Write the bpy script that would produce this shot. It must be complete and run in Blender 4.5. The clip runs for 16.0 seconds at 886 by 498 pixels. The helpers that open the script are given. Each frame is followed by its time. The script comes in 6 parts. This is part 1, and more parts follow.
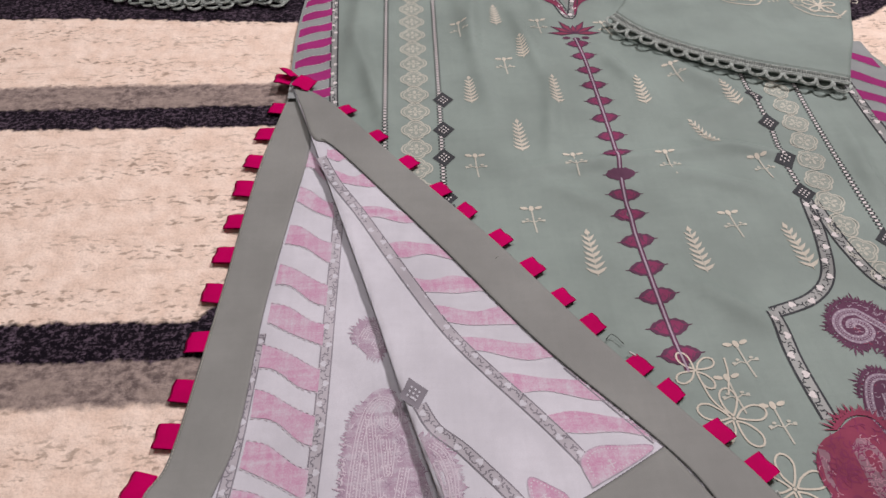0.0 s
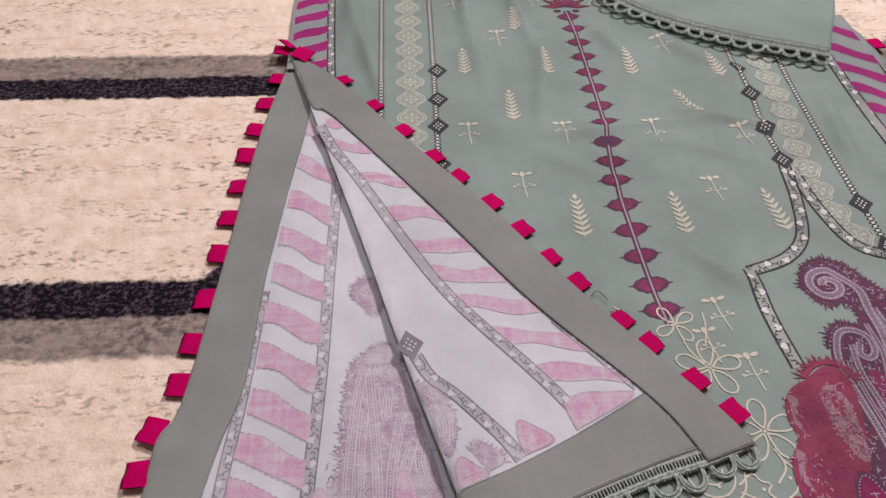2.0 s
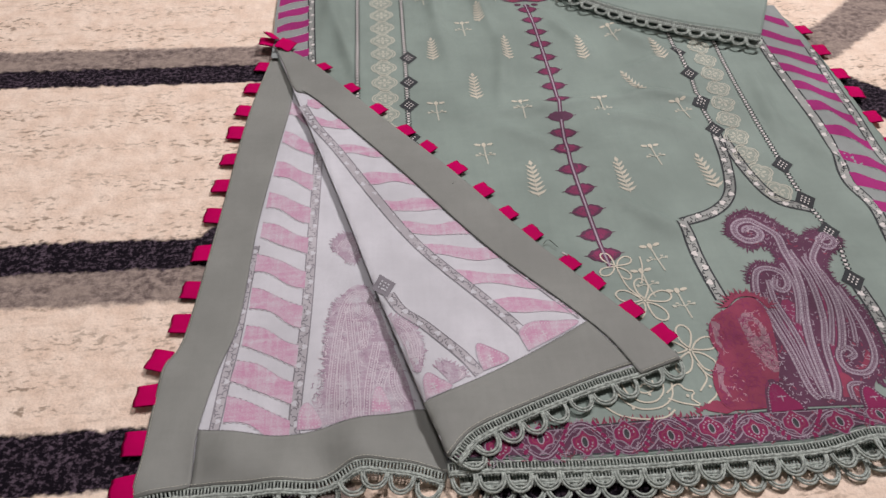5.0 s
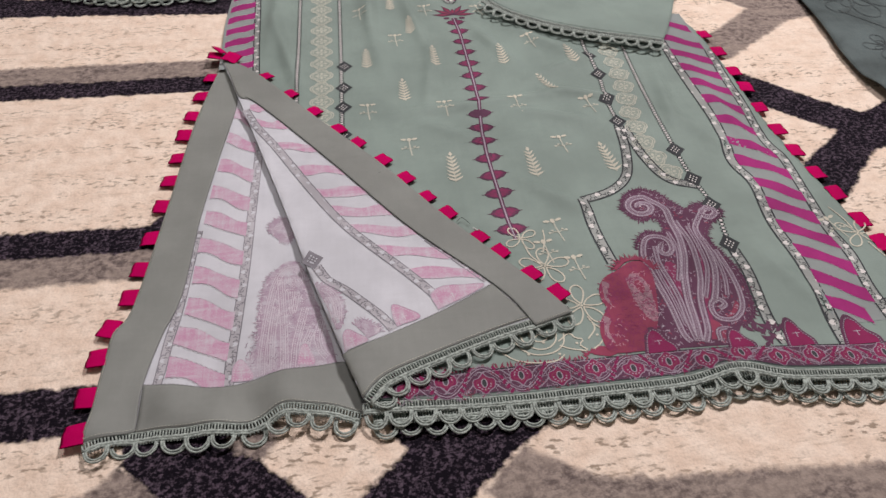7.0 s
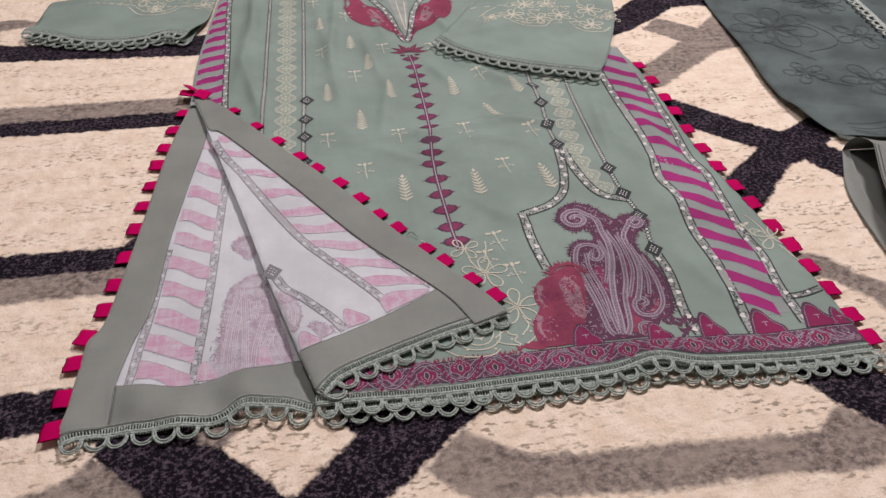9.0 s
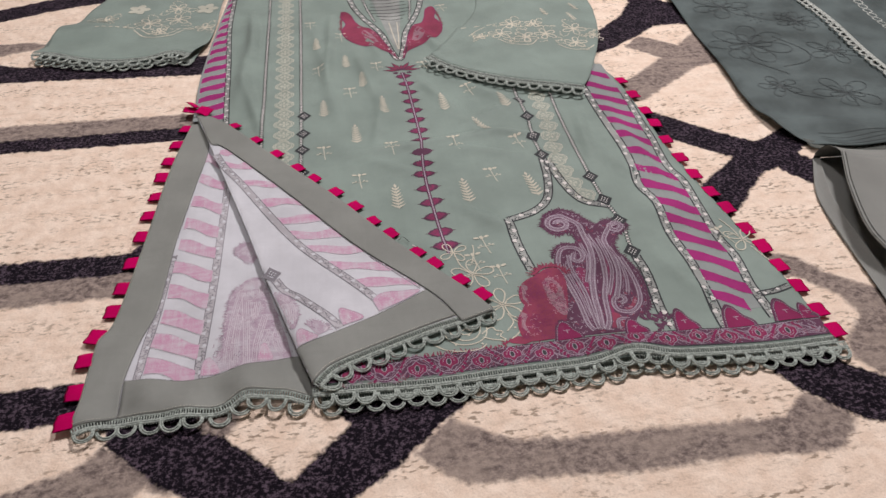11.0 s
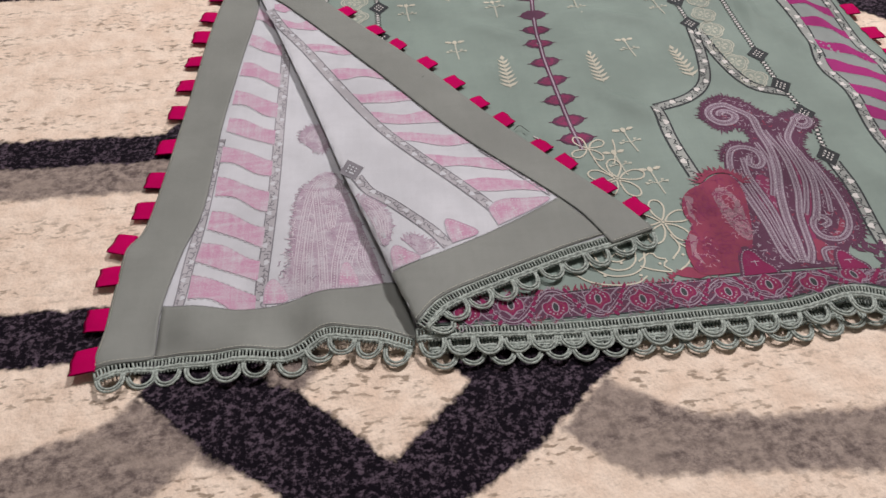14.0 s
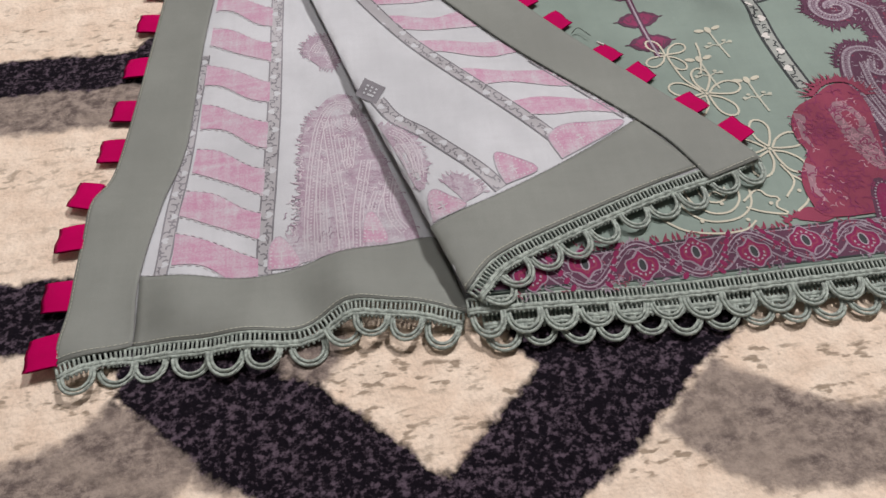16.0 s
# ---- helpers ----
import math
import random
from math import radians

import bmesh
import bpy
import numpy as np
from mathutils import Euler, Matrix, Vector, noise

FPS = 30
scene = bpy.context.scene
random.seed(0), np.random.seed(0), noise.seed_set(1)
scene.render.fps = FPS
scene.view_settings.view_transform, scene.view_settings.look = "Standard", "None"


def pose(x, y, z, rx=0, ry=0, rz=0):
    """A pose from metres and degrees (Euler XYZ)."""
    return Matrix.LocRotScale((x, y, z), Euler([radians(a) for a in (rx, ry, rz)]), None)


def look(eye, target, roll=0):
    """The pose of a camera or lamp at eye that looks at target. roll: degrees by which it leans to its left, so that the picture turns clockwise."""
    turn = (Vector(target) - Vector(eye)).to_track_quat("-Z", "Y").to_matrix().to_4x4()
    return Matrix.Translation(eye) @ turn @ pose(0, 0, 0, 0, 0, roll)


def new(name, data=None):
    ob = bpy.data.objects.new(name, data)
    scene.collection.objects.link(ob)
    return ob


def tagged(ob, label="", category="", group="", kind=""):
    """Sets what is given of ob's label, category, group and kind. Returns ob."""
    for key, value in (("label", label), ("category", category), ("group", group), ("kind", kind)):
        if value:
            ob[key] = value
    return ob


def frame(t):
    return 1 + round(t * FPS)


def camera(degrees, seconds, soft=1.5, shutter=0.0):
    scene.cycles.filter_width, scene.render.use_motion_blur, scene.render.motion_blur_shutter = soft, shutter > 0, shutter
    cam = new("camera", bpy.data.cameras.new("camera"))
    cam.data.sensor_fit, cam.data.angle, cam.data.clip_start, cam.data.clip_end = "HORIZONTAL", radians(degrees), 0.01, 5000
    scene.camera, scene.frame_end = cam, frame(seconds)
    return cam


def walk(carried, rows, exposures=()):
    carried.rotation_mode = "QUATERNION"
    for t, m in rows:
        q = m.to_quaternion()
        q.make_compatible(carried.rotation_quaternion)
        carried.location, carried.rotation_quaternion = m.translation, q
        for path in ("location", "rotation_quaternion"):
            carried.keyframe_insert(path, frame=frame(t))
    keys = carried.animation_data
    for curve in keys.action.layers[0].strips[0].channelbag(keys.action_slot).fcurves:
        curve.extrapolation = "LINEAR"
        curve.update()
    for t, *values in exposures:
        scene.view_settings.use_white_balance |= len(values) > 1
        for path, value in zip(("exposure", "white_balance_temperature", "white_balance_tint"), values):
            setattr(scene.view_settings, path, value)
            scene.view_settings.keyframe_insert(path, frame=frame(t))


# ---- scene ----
cam = camera(62.0, 16.0, soft=1.5)
PATH = [
    (0, (0.164, -0.097, 0.409), (0.252, 1.281, -1.038), 0.5),
    (0.5, (0.163, -0.102, 0.411), (0.255, 1.256, -1.055), 0.9),
    (1, (0.163, -0.109, 0.413), (0.259, 1.233, -1.066), 1.2),
    (1.5, (0.163, -0.116, 0.416), (0.261, 1.221, -1.069), 1.2),
    (2, (0.162, -0.125, 0.42), (0.264, 1.211, -1.065), 1.0),
    (2.5, (0.162, -0.134, 0.423), (0.267, 1.206, -1.058), 0.8),
    (3, (0.164, -0.145, 0.427), (0.271, 1.202, -1.048), 0.6),
    (3.5, (0.164, -0.158, 0.428), (0.275, 1.193, -1.043), 0.6),
    (5.8, (0.182, -0.244, 0.449), (0.343, 1.131, -0.994), 1.1),
    (6, (0.187, -0.254, 0.45), (0.352, 1.127, -0.987), 1.0),
    (6.5, (0.198, -0.274, 0.457), (0.376, 1.119, -0.968), 0.8),
    (7, (0.213, -0.294, 0.463), (0.406, 1.116, -0.943), 0.7),
    (7.5, (0.225, -0.313, 0.47), (0.43, 1.116, -0.915), 0.5),
    (8, (0.231, -0.331, 0.475), (0.449, 1.117, -0.887), 0.4),
    (8.5, (0.237, -0.348, 0.484), (0.465, 1.115, -0.86), 0.2),
    (9, (0.24, -0.362, 0.486), (0.477, 1.116, -0.84), 0.2),
    (9.5, (0.243, -0.374, 0.488), (0.485, 1.114, -0.826), 0.2),
    (12, (0.242, -0.414, 0.504), (0.488, 1.108, -0.77), -0.4),
    (12.5, (0.244, -0.403, 0.494), (0.489, 1.1, -0.802), -0.1),
    (13, (0.247, -0.375, 0.478), (0.482, 1.083, -0.87), 0.4),
    (13.5, (0.226, -0.322, 0.437), (0.431, 1.073, -0.982), 0.7),
    (14, (0.183, -0.258, 0.385), (0.337, 1.064, -1.108), 0.2),
    (14.5, (0.153, -0.204, 0.343), (0.265, 1.046, -1.213), -0.6),
    (15, (0.155, -0.176, 0.317), (0.256, 1.015, -1.286), -1.1),
    (15.5, (0.157, -0.171, 0.311), (0.258, 0.984, -1.319), -1.5),
    (16, (0.168, -0.172, 0.316), (0.288, 0.968, -1.324), -1.8),
]
walk(cam, [(t, look(eye, target, roll)) for t, eye, target, roll in PATH],
     [(0, 0.0, 6500, 17), (3.5, 0.0, 6500, 14), (6.5, 0.0, 6500, 11), (12.5, 0.0, 6500, 11), (14, 0.04, 6500, 9), (16, 0.1, 6500, 6)])

# ---- light: a faint world glow and two unseen lamps added overhead ----
world = bpy.data.worlds.new("world")
scene.world = world
world.use_nodes = True
world.node_tree.nodes["Background"].inputs[0].default_value = (0.9, 0.95, 1.0, 1)
world.node_tree.nodes["Background"].inputs[1].default_value = 0.1


def area_lamp(name, eye, target, size, watts, colour):
    data = bpy.data.lights.new(name, "AREA")
    data.shape, data.size, data.energy, data.color = "SQUARE", size, watts, colour
    ob = new(name, data)
    ob.matrix_world = look(eye, target)
    return ob


# key: placed by guess so the fold shades its left side; no fixture known
area_lamp("unseen_lamp", (1.15, 1.05, 2.15), (0.3, 0.35, 0), 0.28, 45, (1.0, 0.925, 0.925))
# fill: added overhead to even out the brightness, not a known fixture
area_lamp("unseen_lamp", (-0.15, 0.75, 2.44), (0.25, 0.3, 0), 0.42, 18.5, (1.0, 0.925, 0.93))

# ---- materials ----


class Nodes:
    """A node material under construction."""

    def __init__(self, name, rough=0.8, metal=0.0, sheen=0.0):
        self.mat = bpy.data.materials.new(name)
        self.mat.use_nodes = True
        self.tree = self.mat.node_tree
        self.bsdf = self.tree.nodes["Principled BSDF"]
        self.bsdf.inputs["Roughness"].default_value = rough
        self.bsdf.inputs["Metallic"].default_value = metal
        self.bsdf.inputs["Sheen Weight"].default_value = sheen
        self.bsdf.inputs["Specular IOR Level"].default_value = 0.2
        self.coord = self.tree.nodes.new("ShaderNodeNewGeometry").outputs["Position"]

    def put(self, socket, value):
        if isinstance(value, bpy.types.NodeSocket):
            self.tree.links.new(value, socket)
        elif isinstance(value, tuple) and len(value) == 3 and socket.type == "RGBA":
            socket.default_value = (*value, 1)
        else:
            socket.default_value = value

    def math(self, op, a, b=0.0, c=0.0):
        n = self.tree.nodes.new("ShaderNodeMath")
        n.operation = op
        for s, v in zip(n.inputs, (a, b, c)):
            self.put(s, v)
        return n.outputs[0]

    def scaled(self, s, turn=0.0):
        n = self.tree.nodes.new("ShaderNodeMapping")
        self.put(n.inputs["Vector"], self.coord)
        n.inputs["Scale"].default_value = s
        n.inputs["Rotation"].default_value = (0, 0, turn)
        return n.outputs[0]

    def noise(self, scale, detail=3.0, stretch=(1, 1, 1), rough=0.6):
        n = self.tree.nodes.new("ShaderNodeTexNoise")
        self.put(n.inputs["Vector"], self.scaled(stretch))
        n.inputs["Scale"].default_value, n.inputs["Detail"].default_value, n.inputs["Roughness"].default_value = scale, detail, rough
        return n.outputs[0]

    def wave(self, scale, axis="X", turn=0.0):
        n = self.tree.nodes.new("ShaderNodeTexWave")
        n.bands_direction = axis
        self.put(n.inputs["Vector"], self.scaled((1, 1, 1), turn))
        n.inputs["Scale"].default_value, n.inputs["Distortion"].default_value = scale, 0.6
        return n.outputs["Fac"]

    def span(self, v, a, b, c=0.0, d=1.0, smooth=True):
        n = self.tree.nodes.new("ShaderNodeMapRange")
        n.interpolation_type = "SMOOTHSTEP" if smooth else "LINEAR"
        for s, x in zip(n.inputs, (v, a, b, c, d)):
            self.put(s, x)
        return n.outputs[0]

    def mix(self, f, a, b, kind="MIX"):
        n = self.tree.nodes.new("ShaderNodeMix")
        n.data_type, n.blend_type = "RGBA", kind
        self.put(n.inputs[0], f), self.put(n.inputs[6], a), self.put(n.inputs[7], b)
        return n.outputs[2]

    def attribute(self, name):
        n = self.tree.nodes.new("ShaderNodeAttribute")
        n.attribute_name = name
        return n.outputs["Fac"]

    def bump(self, height, strength, distance):
        n = self.tree.nodes.new("ShaderNodeBump")
        self.put(n.inputs["Height"], height)
        n.inputs["Strength"].default_value, n.inputs["Distance"].default_value = strength, distance
        self.tree.links.new(n.outputs[0], self.bsdf.inputs["Normal"])

    def done(self, colour):
        self.put(self.bsdf.inputs["Base Color"], colour)
        return self.mat


def cloth(name, colour, rough=0.8, sheen=0.0, blotch=0.12, weave=1.0, thread=900):
    """Woven cloth: fine threads both ways, soft blotches and slight fading."""
    n = Nodes(name, rough, 0, sheen * 0.2)
    dark = tuple(c * (1 - 1.6 * blotch) for c in colour)
    pale = tuple(min(1, c * (1 + blotch)) for c in colour)
    big = n.span(n.noise(14, 4), 0.3, 0.7)
    c = n.mix(big, dark, pale)
    threads = n.math("MULTIPLY", n.wave(thread, "X"), n.wave(thread, "Y"))
    fine = n.noise(1500, 2)
    slub = n.math("ADD", n.noise(260, 2, (1.0, 0.05, 1)), n.noise(260, 2, (0.05, 1.0, 1)))
    c = n.mix(n.span(slub, 0.92, 1.25, 0.0, 0.08), c, tuple(c_ * 0.6 for c_ in colour))
    c = n.mix(n.span(fine, 0.3, 0.75, 0.0, 0.22), c, tuple(c_ * 0.72 for c_ in colour))
    n.bump(n.math("ADD", threads, n.math("MULTIPLY", n.noise(160, 3), 2.0)), 0.25 * weave, 0.0006)
    return n.done(c)


SAGE = cloth("sage_lawn", (0.236, 0.300, 0.270), 0.55, 0.2, 0.08)
FACING = cloth("grey_green_facing", (0.244, 0.258, 0.240), 0.5, 0.15, 0.07)
LINING = cloth("pale_reverse_cloth", (0.59, 0.605, 0.645), 0.85, 0.1, 0.08)


def faded(name, colour, ground=(0.57, 0.585, 0.62), show=0.34):
    """Dye that has only partly come through to the back of the cloth: threads of the ground show in it."""
    n = Nodes(name, 0.85)
    through_ = n.math("ADD", n.span(n.noise(70, 4), 0.35, 0.72, 0.0, show), n.span(n.noise(900, 2), 0.35, 0.7, 0.0, show * 0.9))
    warp = n.math("ADD", n.noise(240, 2, (1.0, 0.04, 1)), n.noise(240, 2, (0.04, 1.0, 1)))
    c = n.mix(n.math("ADD", through_, n.span(warp, 0.85, 1.25, 0.0, 0.3)), colour, ground)
    n.bump(n.math("MULTIPLY", n.wave(900, "X"), n.wave(900, "Y")), 0.25, 0.0006)
    return n.done(c)


PINK = faded("faded_pink_reverse_print", (0.51, 0.255, 0.385))
MAGENTA = cloth("magenta_print", (0.33, 0.022, 0.165), 0.7, 0.1, 0.15)
WINE = cloth("wine_print", (0.225, 0.035, 0.10), 0.7, 0.1, 0.2)
STONE = cloth("grey_stripe_ground", (0.27, 0.30, 0.295), 0.7, 0.1, 0.08)
TINT = cloth("light_sage_print", (0.30, 0.345, 0.30), 0.7, 0.1, 0.06)
PLUM = cloth("plum_print", (0.108, 0.040, 0.078), 0.7, 0.1, 0.2)
ROSE = cloth("rose_print", (0.255, 0.045, 0.088), 0.7, 0.1, 0.2)
CREAM = cloth("cream_print", (0.60, 0.575, 0.475), 0.7, 0.1, 0.1)
MUTED = cloth("muted_cream_print", (0.50, 0.51, 0.43), 0.7, 0.1, 0.1)
INK = cloth("charcoal_print", (0.045, 0.05, 0.055), 0.7, 0.1, 0.2)
SILVER = cloth("pale_grey_print", (0.36, 0.30, 0.36), 0.7, 0.1, 0.15)
WHITE = cloth("white_print", (0.68, 0.66, 0.64), 0.7, 0.1, 0.06)
GREYLINE = cloth("grey_reverse_print", (0.27, 0.26, 0.29), 0.85, 0.1, 0.25)
FADED = faded("faded_mauve_reverse_print", (0.36, 0.25, 0.33))
PALE_MAUVE = cloth("pale_mauve_reverse", (0.60, 0.55, 0.60), 0.85, 0.1, 0.05)
MAUVE_LINE = cloth("mauve_line_reverse", (0.33, 0.25, 0.32), 0.85, 0.1, 0.05)
TABS = cloth("crimson_satin", (0.50, 0.0, 0.098), 0.6, 0.0, 0.10)
TABS.node_tree.nodes["Principled BSDF"].inputs["Specular IOR Level"].default_value = 0.04


def yarn(name, colour):
    """Twisted embroidery yarn with fuzz and uneven plies."""
    n = Nodes(name, 0.85, 0, 0.05)
    ply = n.math("ADD", n.wave(420, "X", 0.8), n.math("MULTIPLY", n.noise(1100, 3), 1.4))
    c = n.mix(n.span(n.noise(420, 3), 0.35, 0.65), tuple(c * 0.62 for c in colour), tuple(c * 1.12 for c in colour))
    n.bump(ply, 0.5, 0.0010)
    return n.done(c)


LACE = yarn("sage_lace_thread", (0.44, 0.50, 0.46))
PALE_LACE = yarn("pale_lace_thread", (0.58, 0.62, 0.58))
THREAD = cloth("dark_seam_thread", (0.05, 0.055, 0.05), 0.8, 0.1, 0.1)
TROUSER = cloth("plain_grey_green_cloth", (0.245, 0.255, 0.24), 0.55, 0.2, 0.06)
CHIFFON = cloth("dark_sage_chiffon", (0.095, 0.122, 0.122), 0.6, 0.2, 0.25)
CHIFFON_INK = cloth("darker_outline_embroidery", (0.064, 0.078, 0.080), 0.6, 0.2, 0.2)


def pile():
    """Carpet pile in cream, taupe and near-black purple: soft tufts, with short woven dashes in the cream."""
    n = Nodes("carpet_pile", 0.95, 0, 0.0)
    ragged = n.math("ADD", n.math("MULTIPLY", n.math("SUBTRACT", n.noise(150, 3), 0.5), 0.009), n.math("MULTIPLY", n.math("SUBTRACT", n.noise(40, 2), 0.5), 0.008))
    dark = n.span(n.math("ADD", n.attribute("dark"), ragged), -0.0022, 0.0022, 1.0, 0.0)
    mid = n.span(n.math("ADD", n.attribute("mid"), ragged), -0.0035, 0.0035, 1.0, 0.0)
    dash = n.span(n.noise(1, 2, (120, 270, 1), 0.55), 0.50, 0.65)
    rows = n.math("MULTIPLY", n.span(n.noise(1, 2, (9, 52, 1)), 0.45, 0.56), n.span(n.noise(5, 2), 0.34, 0.56, 0.25, 1.0))
    long_ = n.span(n.noise(1, 3, (9, 150, 1)), 0.52, 0.72, 0.0, 0.42)
    cream = n.mix(n.span(n.noise(45, 3), 0.3, 0.7), (0.76, 0.61, 0.49), (0.86, 0.73, 0.61))
    cream = n.mix(n.math("MULTIPLY", long_, n.span(n.noise(6, 2), 0.35, 0.65)), cream, (0.50, 0.39, 0.30))
    cream = n.mix(n.math("MULTIPLY", n.math("MULTIPLY", dash, rows), 0.85), cream, (0.27, 0.21, 0.155))
    fleck = n.noise(130, 4, (1, 1.3, 1), 0.7)
    taupe = n.mix(n.span(fleck, 0.34, 0.66), (0.345, 0.285, 0.25), (0.125, 0.098, 0.092))
    taupe = n.mix(n.span(n.noise(18, 3, (1, 2.5, 1)), 0.42, 0.66, 0, 0.65), taupe, (0.345, 0.285, 0.245))
    tuft = n.math("ADD", n.math("MULTIPLY", n.noise(230, 2, (1, 1.25, 1), 0.6), 0.65), n.math("MULTIPLY", n.noise(620, 2), 0.35))
    light = n.span(n.noise(48, 2), 0.35, 0.65, -0.025, 0.025)
    night = n.mix(n.span(n.math("ADD", tuft, light), 0.46, 0.66), (0.0030, 0.0014, 0.0050), (0.098, 0.072, 0.098))
    c = n.mix(mid, cream, taupe)
    c = n.mix(dark, c, night)
    c = n.mix(n.span(n.noise(520, 3), 0.38, 0.7, 0, 0.12), c, (0.05, 0.035, 0.03), "MULTIPLY")
    n.bump(n.math("ADD", n.noise(420, 3), n.math("MULTIPLY", n.noise(170, 2), 1.3)), 0.28, 0.003)
    return n.done(c)


def plaster(name, colour):
    n = Nodes(name, 0.9)
    n.bump(n.noise(60, 4), 0.2, 0.002)
    return n.done(n.mix(n.span(n.noise(3, 4), 0.3, 0.7), tuple(c * 0.92 for c in colour), colour))


PILE, PAINT = pile(), plaster("wall_paint", (0.40, 0.38, 0.36))
BOARDS = plaster("floor_tile", (0.5, 0.46, 0.41))

# ---- building helpers ----


def part(name, mesh, material, parent=None, label="", smooth=True):
    """Links a mesh (or a bmesh) as one object under a thing or a part."""
    if isinstance(mesh, bmesh.types.BMesh):
        data = bpy.data.meshes.new(name)
        mesh.to_mesh(data)
        mesh.free()
        mesh = data
    if material and not mesh.materials:
        mesh.materials.append(material)
    if smooth:
        mesh.polygons.foreach_set("use_smooth", [True] * len(mesh.polygons))
    ob = new(name, mesh)
    ob.parent = parent
    return tagged(ob, label)


def thing(name, label, category, group="", place=(0, 0, 0)):
    ob = new(name)
    ob.empty_display_size = 0.05
    return tagged(ob, label, category, group)


def smooth_line(points, step=0.005):
    """A Catmull-Rom line through a few points, sampled evenly."""
    pts = [np.array(p, float) for p in points]
    if len(pts) == 2:
        pts = [pts[0], (pts[0] + pts[1]) / 2, pts[1]]
    ext = [2 * pts[0] - pts[1]] + pts + [2 * pts[-1] - pts[-2]]
    out = []
    for a, b, c, d in zip(ext, ext[1:], ext[2:], ext[3:]):
        for t in np.linspace(0, 1, 24, endpoint=False):
            out.append(0.5 * (2 * b + (c - a) * t + (2 * a - 5 * b + 4 * c - d) * t * t + (3 * b - a - 3 * c + d) * t ** 3))
    out.append(pts[-1])
    return even(np.array(out), step)


def even(line, step):
    """The same line with even steps."""
    d = np.r_[0, np.cumsum(np.linalg.norm(np.diff(line, axis=0), axis=1))]
    n = max(2, int(round(d[-1] / step)) + 1)
    s = np.linspace(0, d[-1], n)
    return np.stack([np.interp(s, d, line[:, k]) for k in range(line.shape[1])], 1)


def along(line, n):
    d = np.r_[0, np.cumsum(np.linalg.norm(np.diff(line, axis=0), axis=1))]
    s = np.linspace(0, d[-1], n)
    return np.stack([np.interp(s, d, line[:, k]) for k in range(2)], 1)


def normals(line):
    t = np.gradient(line, axis=0)
    t /= np.maximum(np.linalg.norm(t, axis=1, keepdims=True), 1e-9)
    return np.stack([-t[:, 1], t[:, 0]], 1)


def patch(bottom, top, left, right, nu, nv):
    """A grid of plan points between four border lines (bottom and top run left to right, the sides upwards)."""
    b, t = along(smooth_line(bottom), nu), along(smooth_line(top), nu)
    l, r = along(smooth_line(left), nv), along(smooth_line(right), nv)
    u, v = np.linspace(0, 1, nu)[None, :, None], np.linspace(0, 1, nv)[:, None, None]
    return ((1 - v) * b[None] + v * t[None] + (1 - u) * l[:, None] + u * r[:, None]
            - (1 - u) * (1 - v) * b[0] - u * (1 - v) * b[-1] - (1 - u) * v * t[0] - u * v * t[-1])


def sheet(name, grid, height, material, parent, label="", thick=0.0009):
    """Cloth over a grid of plan points, with its thickness and a closed rim."""
    nv, nu = grid.shape[:2]
    flat = grid.reshape(-1, 2)
    z = np.array([height(x, y) for x, y in flat])
    up = [(x, y, h) for (x, y), h in zip(flat, z)]
    down = [(x, y, h - thick) for (x, y), h in zip(flat, z)]
    k = nu * nv
    faces = []
    for j in range(nv - 1):
        for i in range(nu - 1):
            a = j * nu + i
            faces.append((a, a + 1, a + nu + 1, a + nu))
            faces.append((k + a, k + a + nu, k + a + nu + 1, k + a + 1))
    rim = list(range(nu)) + [j * nu + nu - 1 for j in range(1, nv)] + [(nv - 1) * nu + i for i in range(nu - 2, -1, -1)] + [j * nu for j in range(nv - 2, 0, -1)]
    for a, b in zip(rim, rim[1:] + rim[:1]):
        faces.append((b, a, k + a, k + b))
    mesh = bpy.data.meshes.new(name)
    mesh.from_pydata(up + down, [], faces)
    mesh.validate()
    return part(name, mesh, material, parent, label)


